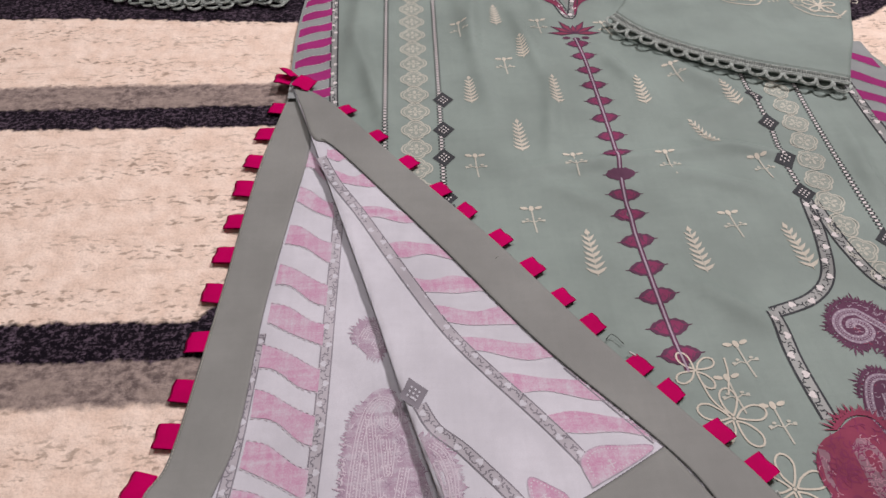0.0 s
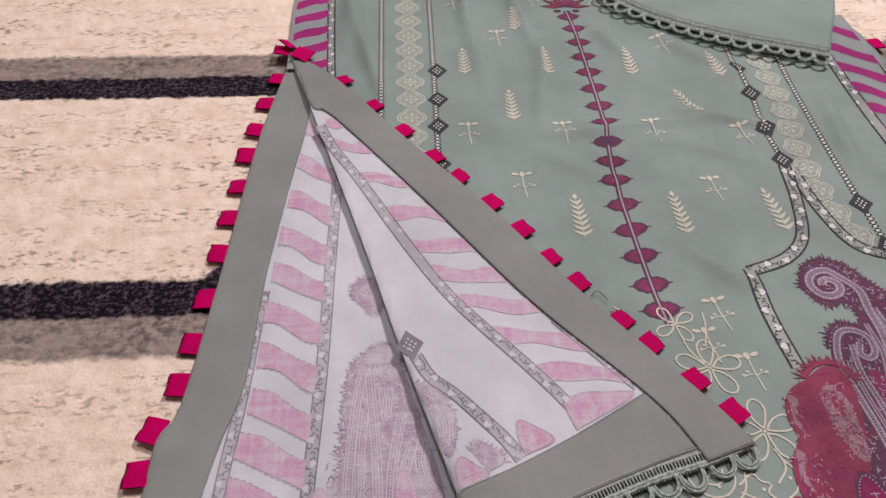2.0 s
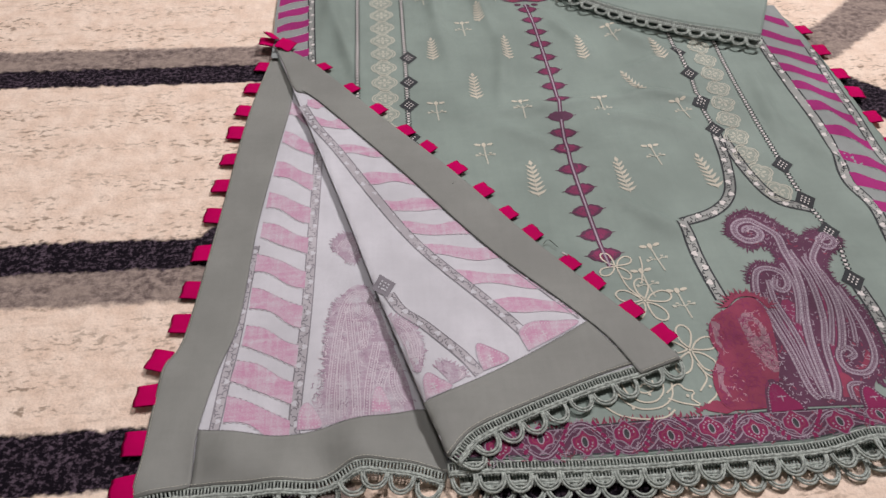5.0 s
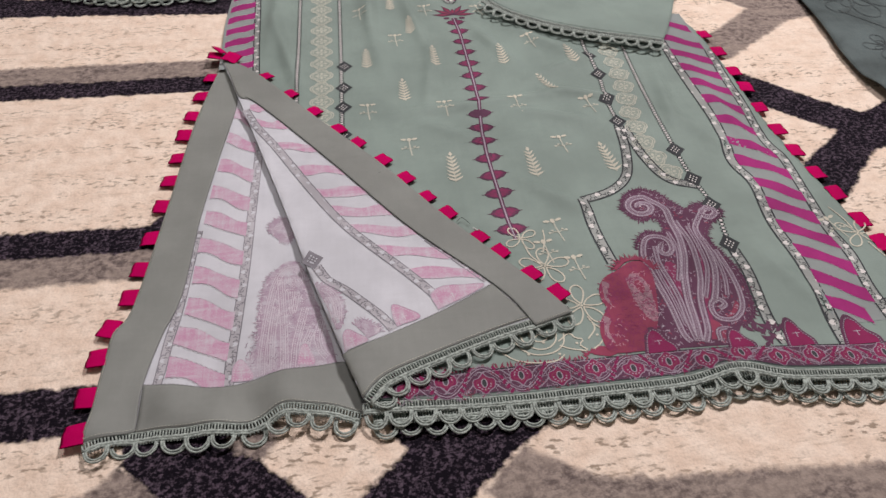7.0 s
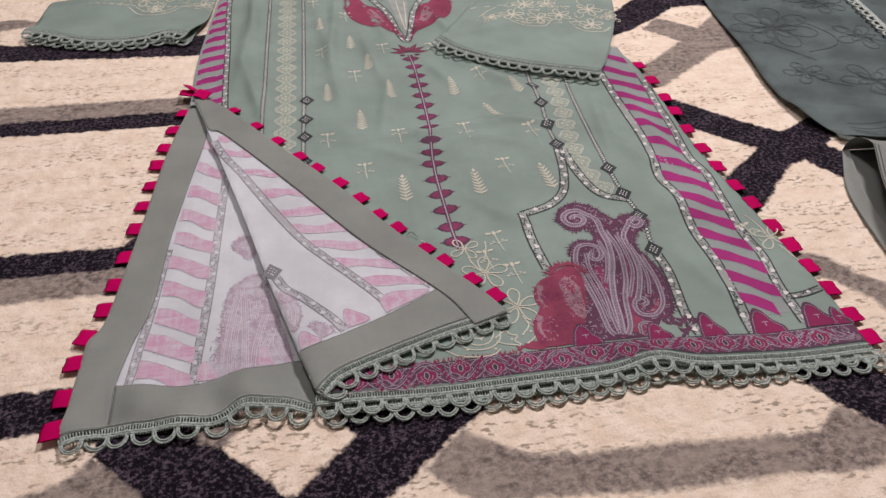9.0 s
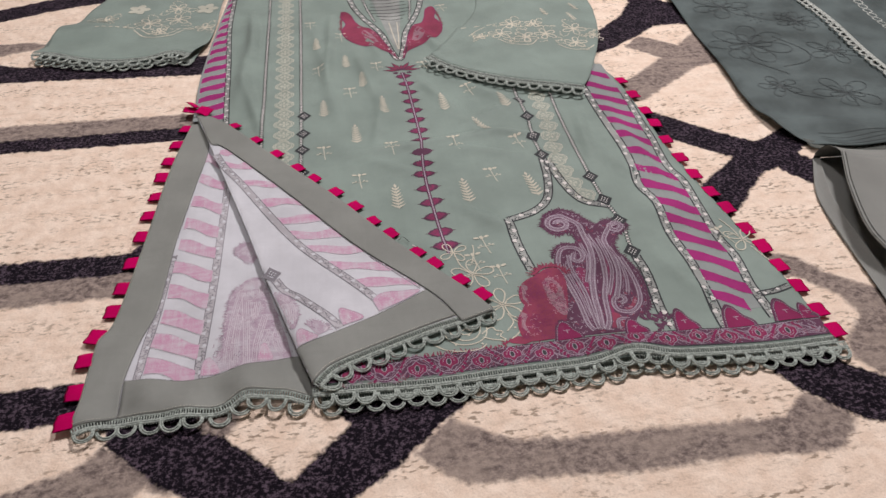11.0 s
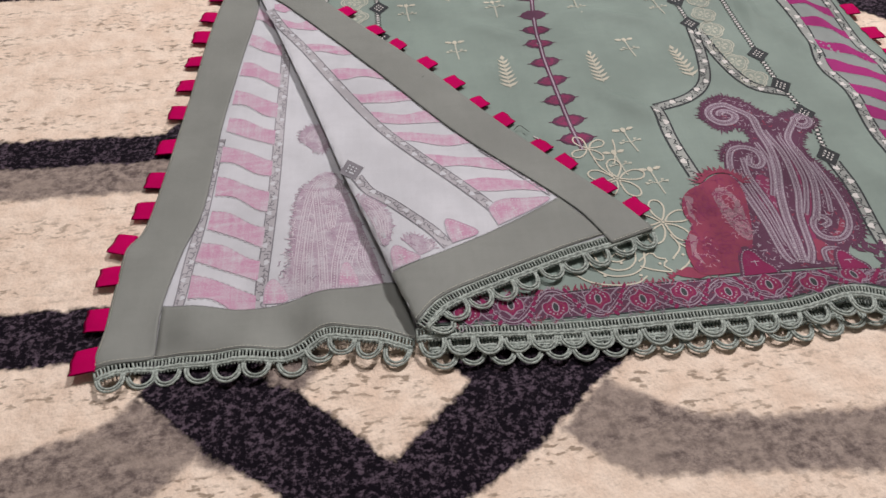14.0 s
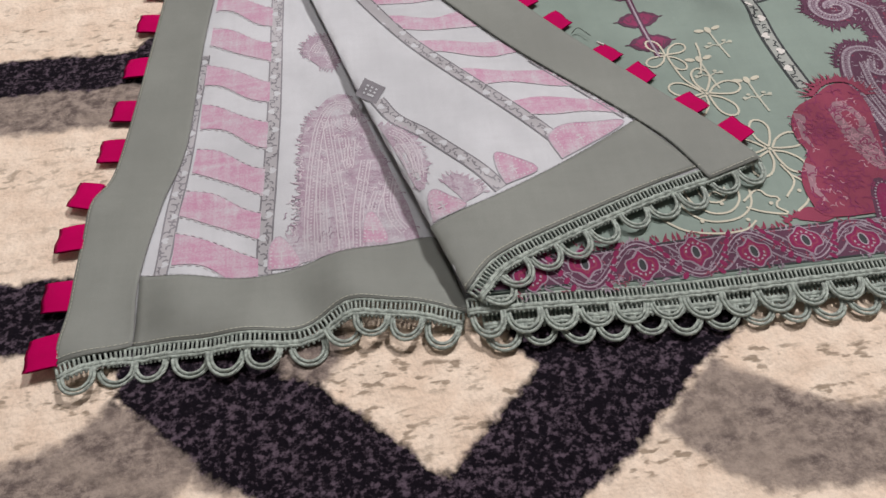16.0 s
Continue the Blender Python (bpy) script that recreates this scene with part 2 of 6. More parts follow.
class Shapes:
    """Flat printed shapes in plan, in several dyes, laid on a cloth of a given height."""

    def __init__(self, material=None, lift=0.0003):
        self.verts, self.faces, self.mats, self.kinds = [], [], [], []
        self.lift = lift
        if material:
            self.use(material, lift)

    def use(self, material, lift=0.0003):
        if material not in self.mats:
            self.mats.append(material)
        self.now, self.lift = self.mats.index(material), lift
        return self

    def poly(self, pts):
        n = len(self.verts)
        self.verts += [(float(x), float(y), self.lift) for x, y in pts]
        self.faces.append(tuple(range(n, n + len(pts))))
        self.kinds.append(self.now)
        return self

    def band(self, left, right):
        n, m = len(self.verts), len(left)
        for a, b in zip(left, right):
            self.verts += [(float(a[0]), float(a[1]), self.lift), (float(b[0]), float(b[1]), self.lift)]
        for i in range(m - 1):
            k = n + 2 * i
            self.faces.append((k, k + 1, k + 3, k + 2))
            self.kinds.append(self.now)
        return self

    def stroke(self, line, width, taper=False, shift=0.0):
        line = np.asarray(line, float)
        nrm = normals(line)
        w = np.full(len(line), width / 2)
        if taper:
            w = w * np.sqrt(np.clip(np.sin(np.linspace(0.12, math.pi - 0.12, len(line))), 0, 1))
        mid = line + nrm * shift
        return self.band(mid + nrm * w[:, None], mid - nrm * w[:, None])

    def disc(self, x, y, rx, ry=None, turn=0.0, n=10):
        ry = rx if ry is None else ry
        return self.poly(oval(x, y, rx, ry, turn, n)[:-1])

    def ring(self, x, y, rx, ry, width, turn=0.0, n=18):
        return self.stroke(oval(x, y, rx, ry, turn, n), width)

    def lay(self, name, height, parent, label="", cut=0.007):
        bm = bmesh.new()
        vs = [bm.verts.new(p) for p in self.verts]
        for f, k in zip(self.faces, self.kinds):
            try:
                bm.faces.new([vs[i] for i in f]).material_index = k
            except ValueError:
                pass
        big = [f for f in bm.faces if f.calc_area() > cut * cut]
        if big:
            bmesh.ops.triangulate(bm, faces=big)
            for _ in range(5):
                long = [e for e in bm.edges if e.calc_length() > cut * 1.5]
                if not long:
                    break
                bmesh.ops.subdivide_edges(bm, edges=long, cuts=1)
                bmesh.ops.triangulate(bm, faces=[f for f in bm.faces if len(f.verts) > 4])
        for f in bm.faces:
            f.normal_update()
            if f.normal.z < 0:
                f.normal_flip()
        for v in bm.verts:
            v.co.z = 0.0002 + 0.5 * v.co.z + height(v.co.x, v.co.y)
        mesh = bpy.data.meshes.new(name)
        bm.to_mesh(mesh)
        bm.free()
        for m in self.mats:
            mesh.materials.append(m)
        return part(name, mesh, None, parent, label)


def oval(x, y, rx, ry, turn=0.0, n=18):
    c, s = math.cos(turn), math.sin(turn)
    return [(x + rx * math.cos(t) * c - ry * math.sin(t) * s, y + rx * math.cos(t) * s + ry * math.sin(t) * c)
            for t in np.linspace(0, math.tau, n + 1)]


def spot(x, y, turn, size):
    """Maps motif coordinates to the plan."""
    c, s = math.cos(turn) * size, math.sin(turn) * size
    return lambda u, v: (x + u * c - v * s, y + u * s + v * c)


def tube(line, radius, sides=6):
    """Verts and faces of a thread along points in space."""
    line = np.asarray(line, float)
    tan = np.gradient(line, axis=0)
    verts, faces = [], []
    for p, t in zip(line, tan):
        t = Vector(t).normalized()
        side = t.cross(Vector((0, 0, 1)))
        side = side.normalized() if side.length > 1e-4 else Vector((1, 0, 0))
        up = side.cross(t)
        for k in range(sides):
            a = k * math.tau / sides
            verts.append(tuple(Vector(p) + side * radius * math.cos(a) + up * radius * math.sin(a)))
    for i in range(len(line) - 1):
        for k in range(sides):
            a, b = i * sides + k, i * sides + (k + 1) % sides
            faces.append((a, b, b + sides, a + sides))
    faces += [tuple(range(sides))[::-1], tuple(range((len(line) - 1) * sides, len(line) * sides))]
    return verts, faces


class Threads:
    def __init__(self):
        self.verts, self.faces = [], []

    def add(self, line, radius, sides=5):
        v, f = tube(line, radius, sides)
        n = len(self.verts)
        self.verts += v
        self.faces += [tuple(i + n for i in g) for g in f]
        return self

    def mesh(self, name):
        m = bpy.data.meshes.new(name)
        m.from_pydata(self.verts, [], self.faces)
        return m


# ---- unseen room added round the carpet; its dull walls limit the bounced light ----
def slab(name, x0, y0, z0, x1, y1, z1, material, label=""):
    bm = bmesh.new()
    bmesh.ops.create_cube(bm, size=1, matrix=Matrix.LocRotScale(((x0 + x1) / 2, (y0 + y1) / 2, (z0 + z1) / 2), None, (x1 - x0, y1 - y0, z1 - z0)))
    return tagged(part(name, bm, material, None, label, smooth=False), kind="structure")


slab("floor", -2.0, -2.2, -0.12, 2.6, 2.6, -0.016, BOARDS)
slab("ceiling", -2.1, -2.3, 2.5, 2.7, 2.7, 2.6, PAINT)
slab("wall_west", -2.1, -2.2, -0.12, -2.0, 2.6, 2.5, PAINT)
slab("wall_east", 2.6, -2.2, -0.12, 2.7, 2.6, 2.5, PAINT)
slab("wall_south", -2.1, -2.3, -0.12, 2.7, -2.2, 2.5, PAINT)
slab("wall_north", -2.1, 2.6, -0.12, 2.7, 2.7, 2.5, PAINT)


# ---- the carpet ----
def outside(px, py, poly):
    """Distance from a polygon, negative within."""
    best = np.full(px.shape, 9.0)
    inside = np.zeros(px.shape, bool)
    for (ax, ay), (bx, by) in zip(poly, poly[1:] + poly[:1]):
        dx, dy = bx - ax, by - ay
        t = np.clip(((px - ax) * dx + (py - ay) * dy) / (dx * dx + dy * dy + 1e-12), 0, 1)
        best = np.minimum(best, np.hypot(px - ax - t * dx, py - ay - t * dy))
        cross = (ay > py) != (by > py)
        at = ax + (py - ay) * dx / (dy if abs(dy) > 1e-9 else 1e-9)
        inside ^= cross & (px < at)
    return np.where(inside, -best, best)


BLACK = [
    [(-0.7, 0.735), (-0.262, 0.725), (-0.215, 0.706), (0.07, 0.706), (0.5, 0.70), (0.5, 0.63), (0.065, 0.638), (-0.203, 0.657), (-0.7, 0.67)],
    [(-0.7, 0.80), (-0.307, 0.888), (-0.226, 0.927), (-0.136, 0.955), (0.042, 0.946), (0.3, 0.94), (0.3, 1.0), (-0.1, 1.01), (-0.2, 1.0), (-0.281, 0.963), (-0.323, 0.944), (-0.7, 0.87)],
    [(-0.7, 0.496), (0.3, 0.485), (0.3, 0.450), (-0.7, 0.468)],
    [(-0.7, 0.243), (0.012, 0.233), (0.024, 0.247), (0.3, 0.25), (0.3, 0.19), (0.014, 0.199), (-0.7, 0.214)],
    [(-0.7, 0.062), (-0.013, 0.058), (0.09, 0.04), (0.105, -0.011), (0.127, -0.022), (0.176, -0.071), (0.226, -0.025), (0.217, -0.012), (0.20, 0.05), (0.36, 0.03),
     (0.328, -0.019), (0.301, -0.037), (0.280, -0.056), (0.245, -0.082), (0.19, -0.115), (0.155, -0.115), (0.097, -0.071), (0.072, -0.056), (0.049, -0.031), (0.029, -0.017), (0.029, 0.0), (-0.012, 0.013), (-0.7, 0.019)],
    [(0.592, -0.021), (0.598, -0.032), (0.609, -0.049), (0.616, -0.058), (0.641, -0.085), (0.665, -0.098), (0.820, -0.130), (0.900, -0.130), (0.695, -0.053), (0.682, -0.042), (0.665, -0.029), (0.660, 0.040), (0.600, 0.030)],
    [(0.60, 0.47), (0.662, 0.425), (0.746, 0.344), (0.766, 0.329), (0.825, 0.359), (0.95, 0.47), (1.02, 0.47), (0.84, 0.32), (0.804, 0.293), (0.818, 0.277), (0.92, 0.19), (0.86, 0.18),
     (0.785, 0.233), (0.763, 0.267), (0.744, 0.264), (0.673, 0.193), (0.55, 0.09), (0.55, 0.17), (0.668, 0.259), (0.721, 0.300), (0.658, 0.356), (0.60, 0.40)],
    [(0.56, 0.53), (0.642, 0.607), (0.685, 0.626), (0.735, 0.661), (0.772, 0.693), (0.818, 0.697), (0.90, 0.66), (1.02, 0.62), (1.02, 0.72), (0.83, 0.79), (0.826, 0.81), (0.84, 0.95), (0.77, 0.95), (0.77, 0.80), (0.737, 0.747), (0.685, 0.697), (0.56, 0.60)],
]
TAUPE = [
    [(-0.7, 0.80), (-0.222, 0.798), (-0.188, 0.781), (-0.223, 0.766), (-0.268, 0.75), (-0.7, 0.735)],
    [(-0.7, 0.535), (0.3, 0.52), (0.3, 0.48), (-0.7, 0.49)],
    [(-0.7, 0.22), (0.3, 0.20), (0.3, 0.155), (0.0, 0.164), (-0.7, 0.18)],
    [(-0.7, -0.05), (-0.047, -0.047), (0.004, -0.036), (0.016, -0.028), (0.029, -0.015), (0.06, -0.03), (0.105, -0.071), (0.084, -0.067), (0.067, -0.060), (0.03, -0.09), (-0.02, -0.105), (-0.7, -0.11)],
    [(0.09, 0.02), (0.10, -0.02), (0.115, -0.016), (0.128, -0.020), (0.14, 0.0), (0.13, 0.03)],
    [(0.308, -0.031), (0.336, -0.050), (0.352, -0.061), (0.397, -0.067), (0.446, -0.069), (0.534, -0.074), (0.582, -0.076), (0.604, -0.059), (0.616, -0.058), (0.641, -0.085), (0.632, -0.097), (0.614, -0.112), (0.572, -0.112), (0.527, -0.108), (0.456, -0.107), (0.384, -0.101), (0.312, -0.095), (0.298, -0.087), (0.273, -0.062)],
    [(0.550, 0.170), (0.696, 0.113), (0.717, 0.082), (0.747, 0.057), (0.763, 0.046), (0.850, 0.020), (0.850, -0.060), (0.697, -0.050), (0.684, -0.040), (0.677, -0.025), (0.687, 0.001), (0.713, 0.019), (0.711, 0.049), (0.697, 0.066), (0.682, 0.082), (0.550, 0.100)],
    [(0.60, 0.47), (0.664, 0.517), (0.741, 0.580), (0.700, 0.625), (0.735, 0.661), (0.785, 0.618), (0.836, 0.668), (0.95, 0.62), (0.86, 0.56), (0.784, 0.543), (0.666, 0.456)],
]


def carpet():
    xs, ys = np.arange(-0.62, 1.5, 0.003), np.arange(-0.32, 1.34, 0.003)
    px, py = np.meshgrid(xs, ys)
    wob = np.random.RandomState(3)
    dark = np.min([outside(px, py, p) for p in BLACK], axis=0)
    mid = np.min([outside(px, py, p) for p in TAUPE], axis=0)
    tuft = wob.rand(*px.shape)
    soft = (tuft + np.roll(tuft, 1, 0) + np.roll(tuft, 1, 1) + np.roll(np.roll(tuft, 1, 0), 1, 1)) / 4
    z = (soft - 0.5) * 0.0030 + 0.0006 * np.sin(px * 9) * np.sin(py * 7)
    nv, nu = px.shape
    mesh = bpy.data.meshes.new("carpet")
    idx = np.arange(nu * nv).reshape(nv, nu)
    quads = np.stack([idx[:-1, :-1], idx[:-1, 1:], idx[1:, 1:], idx[1:, :-1]], -1).reshape(-1, 4)
    mesh.from_pydata(np.stack([px, py, z], -1).reshape(-1, 3), [], quads)
    for name, field in (("dark", dark), ("mid", mid)):
        mesh.attributes.new(name, "FLOAT", "POINT").data.foreach_set("value", field.ravel().astype(np.float32))
    ob = thing("carpet", "cream, taupe and near-black geometric pile carpet on the floor", "carpet")
    part("carpet_top", mesh, PILE, ob)
    bm = bmesh.new()
    bmesh.ops.create_cube(bm, size=1, matrix=Matrix.LocRotScale((0.439, 0.509, -0.0098), None, (2.115, 1.655, 0.0124)))
    part("backing", bm, BOARDS, ob, "woven tan backing")


carpet()

# ---- the kurta: plan of its borders ----
kurta = thing("kurta", "sage green printed long tunic with one corner folded back", "tunic")

SLIT = (0.057, 0.507)
FOLD = [(0.198, 0.012), (0.185, 0.053), (0.171, 0.100), (0.154, 0.161), (0.1355, 0.231), (0.1095, 0.323), (0.0845, 0.411), SLIT]
FLAP_EDGE = [(0.364, 0.080), (0.327, 0.136), (0.281, 0.202), (0.228, 0.285), (0.168, 0.368), (0.100, 0.466), SLIT]
FLAP_HEM = [(0.198, 0.012), (0.216, 0.029), (0.254, 0.045), (0.300, 0.061), (0.334, 0.070), (0.364, 0.080)]
RIGHT_EDGE = [(0.668, -0.004), (0.667, 0.063), (0.661, 0.123), (0.655, 0.196), (0.646, 0.260), (0.644, 0.342), (0.645, 0.423), (0.642, 0.515), (0.623, 0.578), (0.61, 0.70), (0.62, 0.85), (0.63, 1.12)]
LEFT_EDGE = [SLIT, (0.056, 0.60), (0.061, 0.687), (0.070, 0.807), (0.082, 0.95), (0.09, 1.12)]
FRONT_HEM = [(0.198, 0.010), (0.261, 0.008), (0.353, 0.005), (0.439, 0.006), (0.480, 0.011), (0.520, 0.001), (0.594, -0.004), (0.668, -0.004)]
BACK_EDGE = [(0.003, 0.003), (0.004, 0.055), (0.007, 0.100), (0.017, 0.129), (0.028, 0.254), (0.039, 0.390), SLIT]
BACK_HEM = [(0.003, 0.003), (0.036, 0.011), (0.080, 0.009), (0.114, 0.008), (0.140, 0.017), (0.165, 0.014), (0.200, 0.006)]


def bell(d, w):
    return math.exp(-(d / w) ** 2)


def crease(x, y, a, b, w, h):
    """A soft fold between two plan points."""
    dx, dy = b[0] - a[0], b[1] - a[1]
    t = max(0.0, min(1.0, ((x - a[0]) * dx + (y - a[1]) * dy) / (dx * dx + dy * dy)))
    d = math.hypot(x - a[0] - t * dx, y - a[1] - t * dy)
    return h * bell(d, w) * math.sin(math.pi * (0.08 + 0.84 * t))


CREASES = [((0.22, 0.76), (0.245, 0.44), 0.012, 0.0022), ((0.24, 0.37), (0.46, 0.395), 0.011, 0.0020), ((0.11, 0.52), (0.13, 0.78), 0.014, 0.0030),
           ((0.37, 0.37), (0.47, 0.33), 0.012, 0.0018), ((0.50, 0.47), (0.40, 0.42), 0.013, 0.0018), ((0.54, 0.36), (0.60, 0.24), 0.012, 0.0015),
           ((0.28, 0.66), (0.30, 0.5), 0.011, 0.0026), ((0.115, 0.60), (0.15, 0.42), 0.010, 0.0028), ((0.25, 0.80), (0.235, 0.56), 0.009, 0.0026), ((0.31, 0.53), (0.285, 0.38), 0.010, 0.0018),
           ((0.36, 0.56), (0.40, 0.46), 0.010, 0.0020), ((0.40, 0.56), (0.50, 0.44), 0.013, 0.0024), ((0.42, 0.40), (0.52, 0.37), 0.009, 0.0020), ((0.56, 0.44), (0.54, 0.30), 0.010, 0.0020), ((0.36, 0.25), (0.42, 0.19), 0.012, 0.0018),
           ((0.60, 0.42), (0.615, 0.20), 0.010, 0.0016), ((0.27, 0.36), (0.35, 0.30), 0.012, 0.0016), ((0.12, 0.84), (0.13, 0.66), 0.010, 0.0026), ((0.38, 0.74), (0.42, 0.62), 0.011, 0.0022), ((0.29, 0.76), (0.32, 0.62), 0.010, 0.0020), ((0.46, 0.19), (0.56, 0.17), 0.014, 0.0014), ((0.55, 0.13), (0.585, 0.04), 0.012, 0.0016)]


def front_z(x, y):
    z = 0.0078 + 0.0005 * math.sin(61 * x + 9 * y) * math.sin(43 * y) + 0.0006 * math.sin(23 * x + 3 * y) * math.sin(17 * y - 5 * x)
    for a, b, w, h in CREASES:
        if min(a[0], b[0]) - 0.05 < x < max(a[0], b[0]) + 0.05 and min(a[1], b[1]) - 0.05 < y < max(a[1], b[1]) + 0.05:
            z += crease(x, y, a, b, w * 0.80, h * 2.5)
    edge = max(0.0, x - 0.615) / 0.05
    hem = 0.0025 * bell(y, 0.02) * (0.4 + 0.6 * math.sin(38 * x)) + 0.006 * bell(math.hypot(x - 0.478, y), 0.03)
    return z + hem - 0.0022 * min(1, edge) ** 2


FOLD_LINE = smooth_line(FOLD, 0.004)


def from_fold(x, y):
    return float(np.min(np.hypot(FOLD_LINE[:, 0] - x, FOLD_LINE[:, 1] - y)))


def back_z(x, y):
    z = 0.0048 + 0.0005 * math.sin(31 * x + 5 * y) * math.sin(19 * y)
    z += 0.004 * bell(math.hypot(x - 0.15, y - 0.01), 0.03) + 0.0025 * bell(y - 0.095, 0.012) * bell(x - 0.01, 0.035)
    z += crease(x, y, (0.155, 0.115), (0.125, 0.045), 0.016, 0.0030) + crease(x, y, (0.175, 0.075), (0.12, 0.060), 0.012, 0.0024) + crease(x, y, (0.09, 0.19), (0.12, 0.08), 0.018, 0.0016)
    z += (0.0030 * math.sin(78 * x + 3 * math.sin(40 * y)) + 0.0014 * math.sin(151 * x - 20 * y)) * bell(y - 0.022, 0.032) - 0.0006 * bell(x - 0.06, 0.02)
    return z


def flap_z(x, y):
    d = from_fold(x, y)
    up = min(1, max(0.0, 0.52 - y) / 0.2)
    high = (0.0062 + 0.0068 * bell(y - 0.085, 0.05)) * (0.25 + 0.75 * up)
    roll = high * (0.62 + 0.38 * (1 - math.exp(-d / 0.0022))) * (0.40 + 0.60 * math.exp(-d / 0.05))
    wave_ = 0.0011 * math.sin(30 * x + 24 * y) + 0.0012 * math.sin(55 * x - 48 * y) * bell(y - 0.07, 0.05) + crease(x, y, (0.17, 0.22), (0.26, 0.11), 0.014, 0.0022) + crease(x, y, (0.13, 0.30), (0.21, 0.17), 0.010, -0.0016)
    return max(front_z(x, y) + 0.0012, 0.0088 + roll + wave_ * min(1, d / 0.02))


# back panel, seen from its pale inner side, and the front panel over it
back_panel = sheet("back_panel", patch(BACK_HEM, [SLIT, (0.075, 0.505), (0.09, 0.503)], BACK_EDGE, [(0.200, 0.006), (0.21, 0.10), (0.17, 0.25), (0.09, 0.503)], 52, 120), back_z, LINING, kurta, "pale inner side of the back")
FOLD_UNDER = [(x + 0.003, y) for x, y in FOLD[:-1]]
front_panel = sheet("front_panel", patch([FOLD_UNDER[0]] + FRONT_HEM[1:], [(0.09, 1.12), (0.36, 1.12), (0.63, 1.12)], FOLD_UNDER + LEFT_EDGE, RIGHT_EDGE, 190, 400), front_z, SAGE, kurta, "sage green printed front")
rear_right = sheet("back_panel", patch([(0.205, 0.0), (0.353, -0.004), (0.439, -0.003), (0.520, -0.006), (0.594, -0.010), (0.672, -0.008)], [(0.1, 0.5), (0.63, 0.6)],
                   [(0.205, 0.0), (0.18, 0.2), (0.1, 0.5)], [(0.672, -0.008), (0.660, 0.123), (0.648, 0.3), (0.63, 0.6)], 60, 40), lambda x, y: 0.0042 + 0.0004 * math.sin(30 * x), SAGE, kurta)
flap = sheet("folded_corner", patch(FLAP_HEM, [SLIT, (0.0575, 0.5075), (0.058, 0.508)], FOLD, FLAP_EDGE[:-1] + [(0.058, 0.508)], 90, 150), flap_z, LINING, kurta, "folded corner showing its pale reverse")

# facings: plain grey-green strips along the slit and the hem, stitched on
FLAP_IN = [(0.332, 0.071), (0.310, 0.112), (0.246, 0.193), (0.181, 0.291), (0.104, 0.402), (0.084, 0.418), (0.070, 0.465), (0.0585, 0.503)]
BACK_IN = [(0.036, 0.011), (0.0365, 0.050), (0.0455, 0.097), (0.0550, 0.140), (0.060, 0.232), (0.070, 0.326), (0.080, 0.422), (0.068, 0.480), (0.058, 0.506)]
BACK_HEM_IN = [(0.0365, 0.050), (0.068, 0.044), (0.098, 0.041), (0.134, 0.047), (0.183, 0.053)]
FLAP_HEM_IN = [(0.185, 0.050), (0.218, 0.063), (0.258, 0.083), (0.310, 0.112)]


def raised(height, by):
    return lambda x, y: height(x, y) + by


side_facing = sheet("side_facing", patch([(0.336, 0.063), (0.352, 0.068), (0.368, 0.073)], [(0.0585, 0.503), (0.058, 0.506), (0.057, 0.5075)], [(0.336, 0.063)] + FLAP_IN, [(0.368, 0.073)] + FLAP_EDGE, 16, 150), raised(flap_z, 0.0010), FACING, kurta, "plain grey-green side facing", thick=0.0005)
hem_facing = sheet("hem_facing", patch(FLAP_HEM[:-2] + [(0.332, 0.0705)], FLAP_HEM_IN, [FOLD[0], (0.191, 0.033), (0.185, 0.050)], [(0.332, 0.071), (0.310, 0.112)], 50, 14), raised(flap_z, 0.0007), FACING, kurta, "plain grey-green hem facing", thick=0.0005)
back_side = sheet("side_facing", patch([(0.003, 0.003), (0.018, 0.006), (0.036, 0.011)], [SLIT, (0.0575, 0.5065), (0.058, 0.506)], BACK_EDGE, BACK_IN, 14, 140), raised(back_z, 0.0010), FACING, kurta, "plain grey-green side facing", thick=0.0005)
back_hem = sheet("hem_facing", patch(BACK_HEM[1:], BACK_HEM_IN + [(0.19, 0.050)], [(0.036, 0.011), (0.0365, 0.050)], [(0.200, 0.006), (0.19, 0.050)], 50, 14), raised(back_z, 0.0007), FACING, kurta, "plain grey-green hem facing", thick=0.0005)


def stitches(line, height, parent, dash=0.0026, gap=0.0012, width=0.0005, material=THREAD):
    s = Shapes(material, 0.0004)
    fine = smooth_line(line, 0.0008)
    k, d, g = 0, max(2, int(dash / 0.0008)), max(1, int(gap / 0.0008))
    while k + d < len(fine):
        s.stroke(fine[k:k + d + 1], width)
        k += d + g
    return s.lay("stitching", height, parent)


stitches(FLAP_IN[:6], raised(flap_z, 0.0010), side_facing, 0.008, 0.0008, 0.0007)
stitches(FLAP_HEM_IN, raised(flap_z, 0.0008), hem_facing, width=0.0003, material=GREYLINE)
stitches(BACK_IN[:7], raised(back_z, 0.0011), back_side, width=0.0003, material=GREYLINE)
stitches(BACK_HEM_IN, raised(back_z, 0.0008), back_hem, width=0.0003, material=GREYLINE)
stitches([(x, y + 0.0016) for x, y in BACK_HEM[1:]], raised(back_z, 0.0008), back_hem, 0.0016, 0.001, 0.0004, MUTED)
stitches([(x - 0.0005, y + 0.002) for x, y in FLAP_HEM[:-1]], raised(flap_z, 0.0008), hem_facing, 0.0016, 0.001, 0.0004, MUTED)
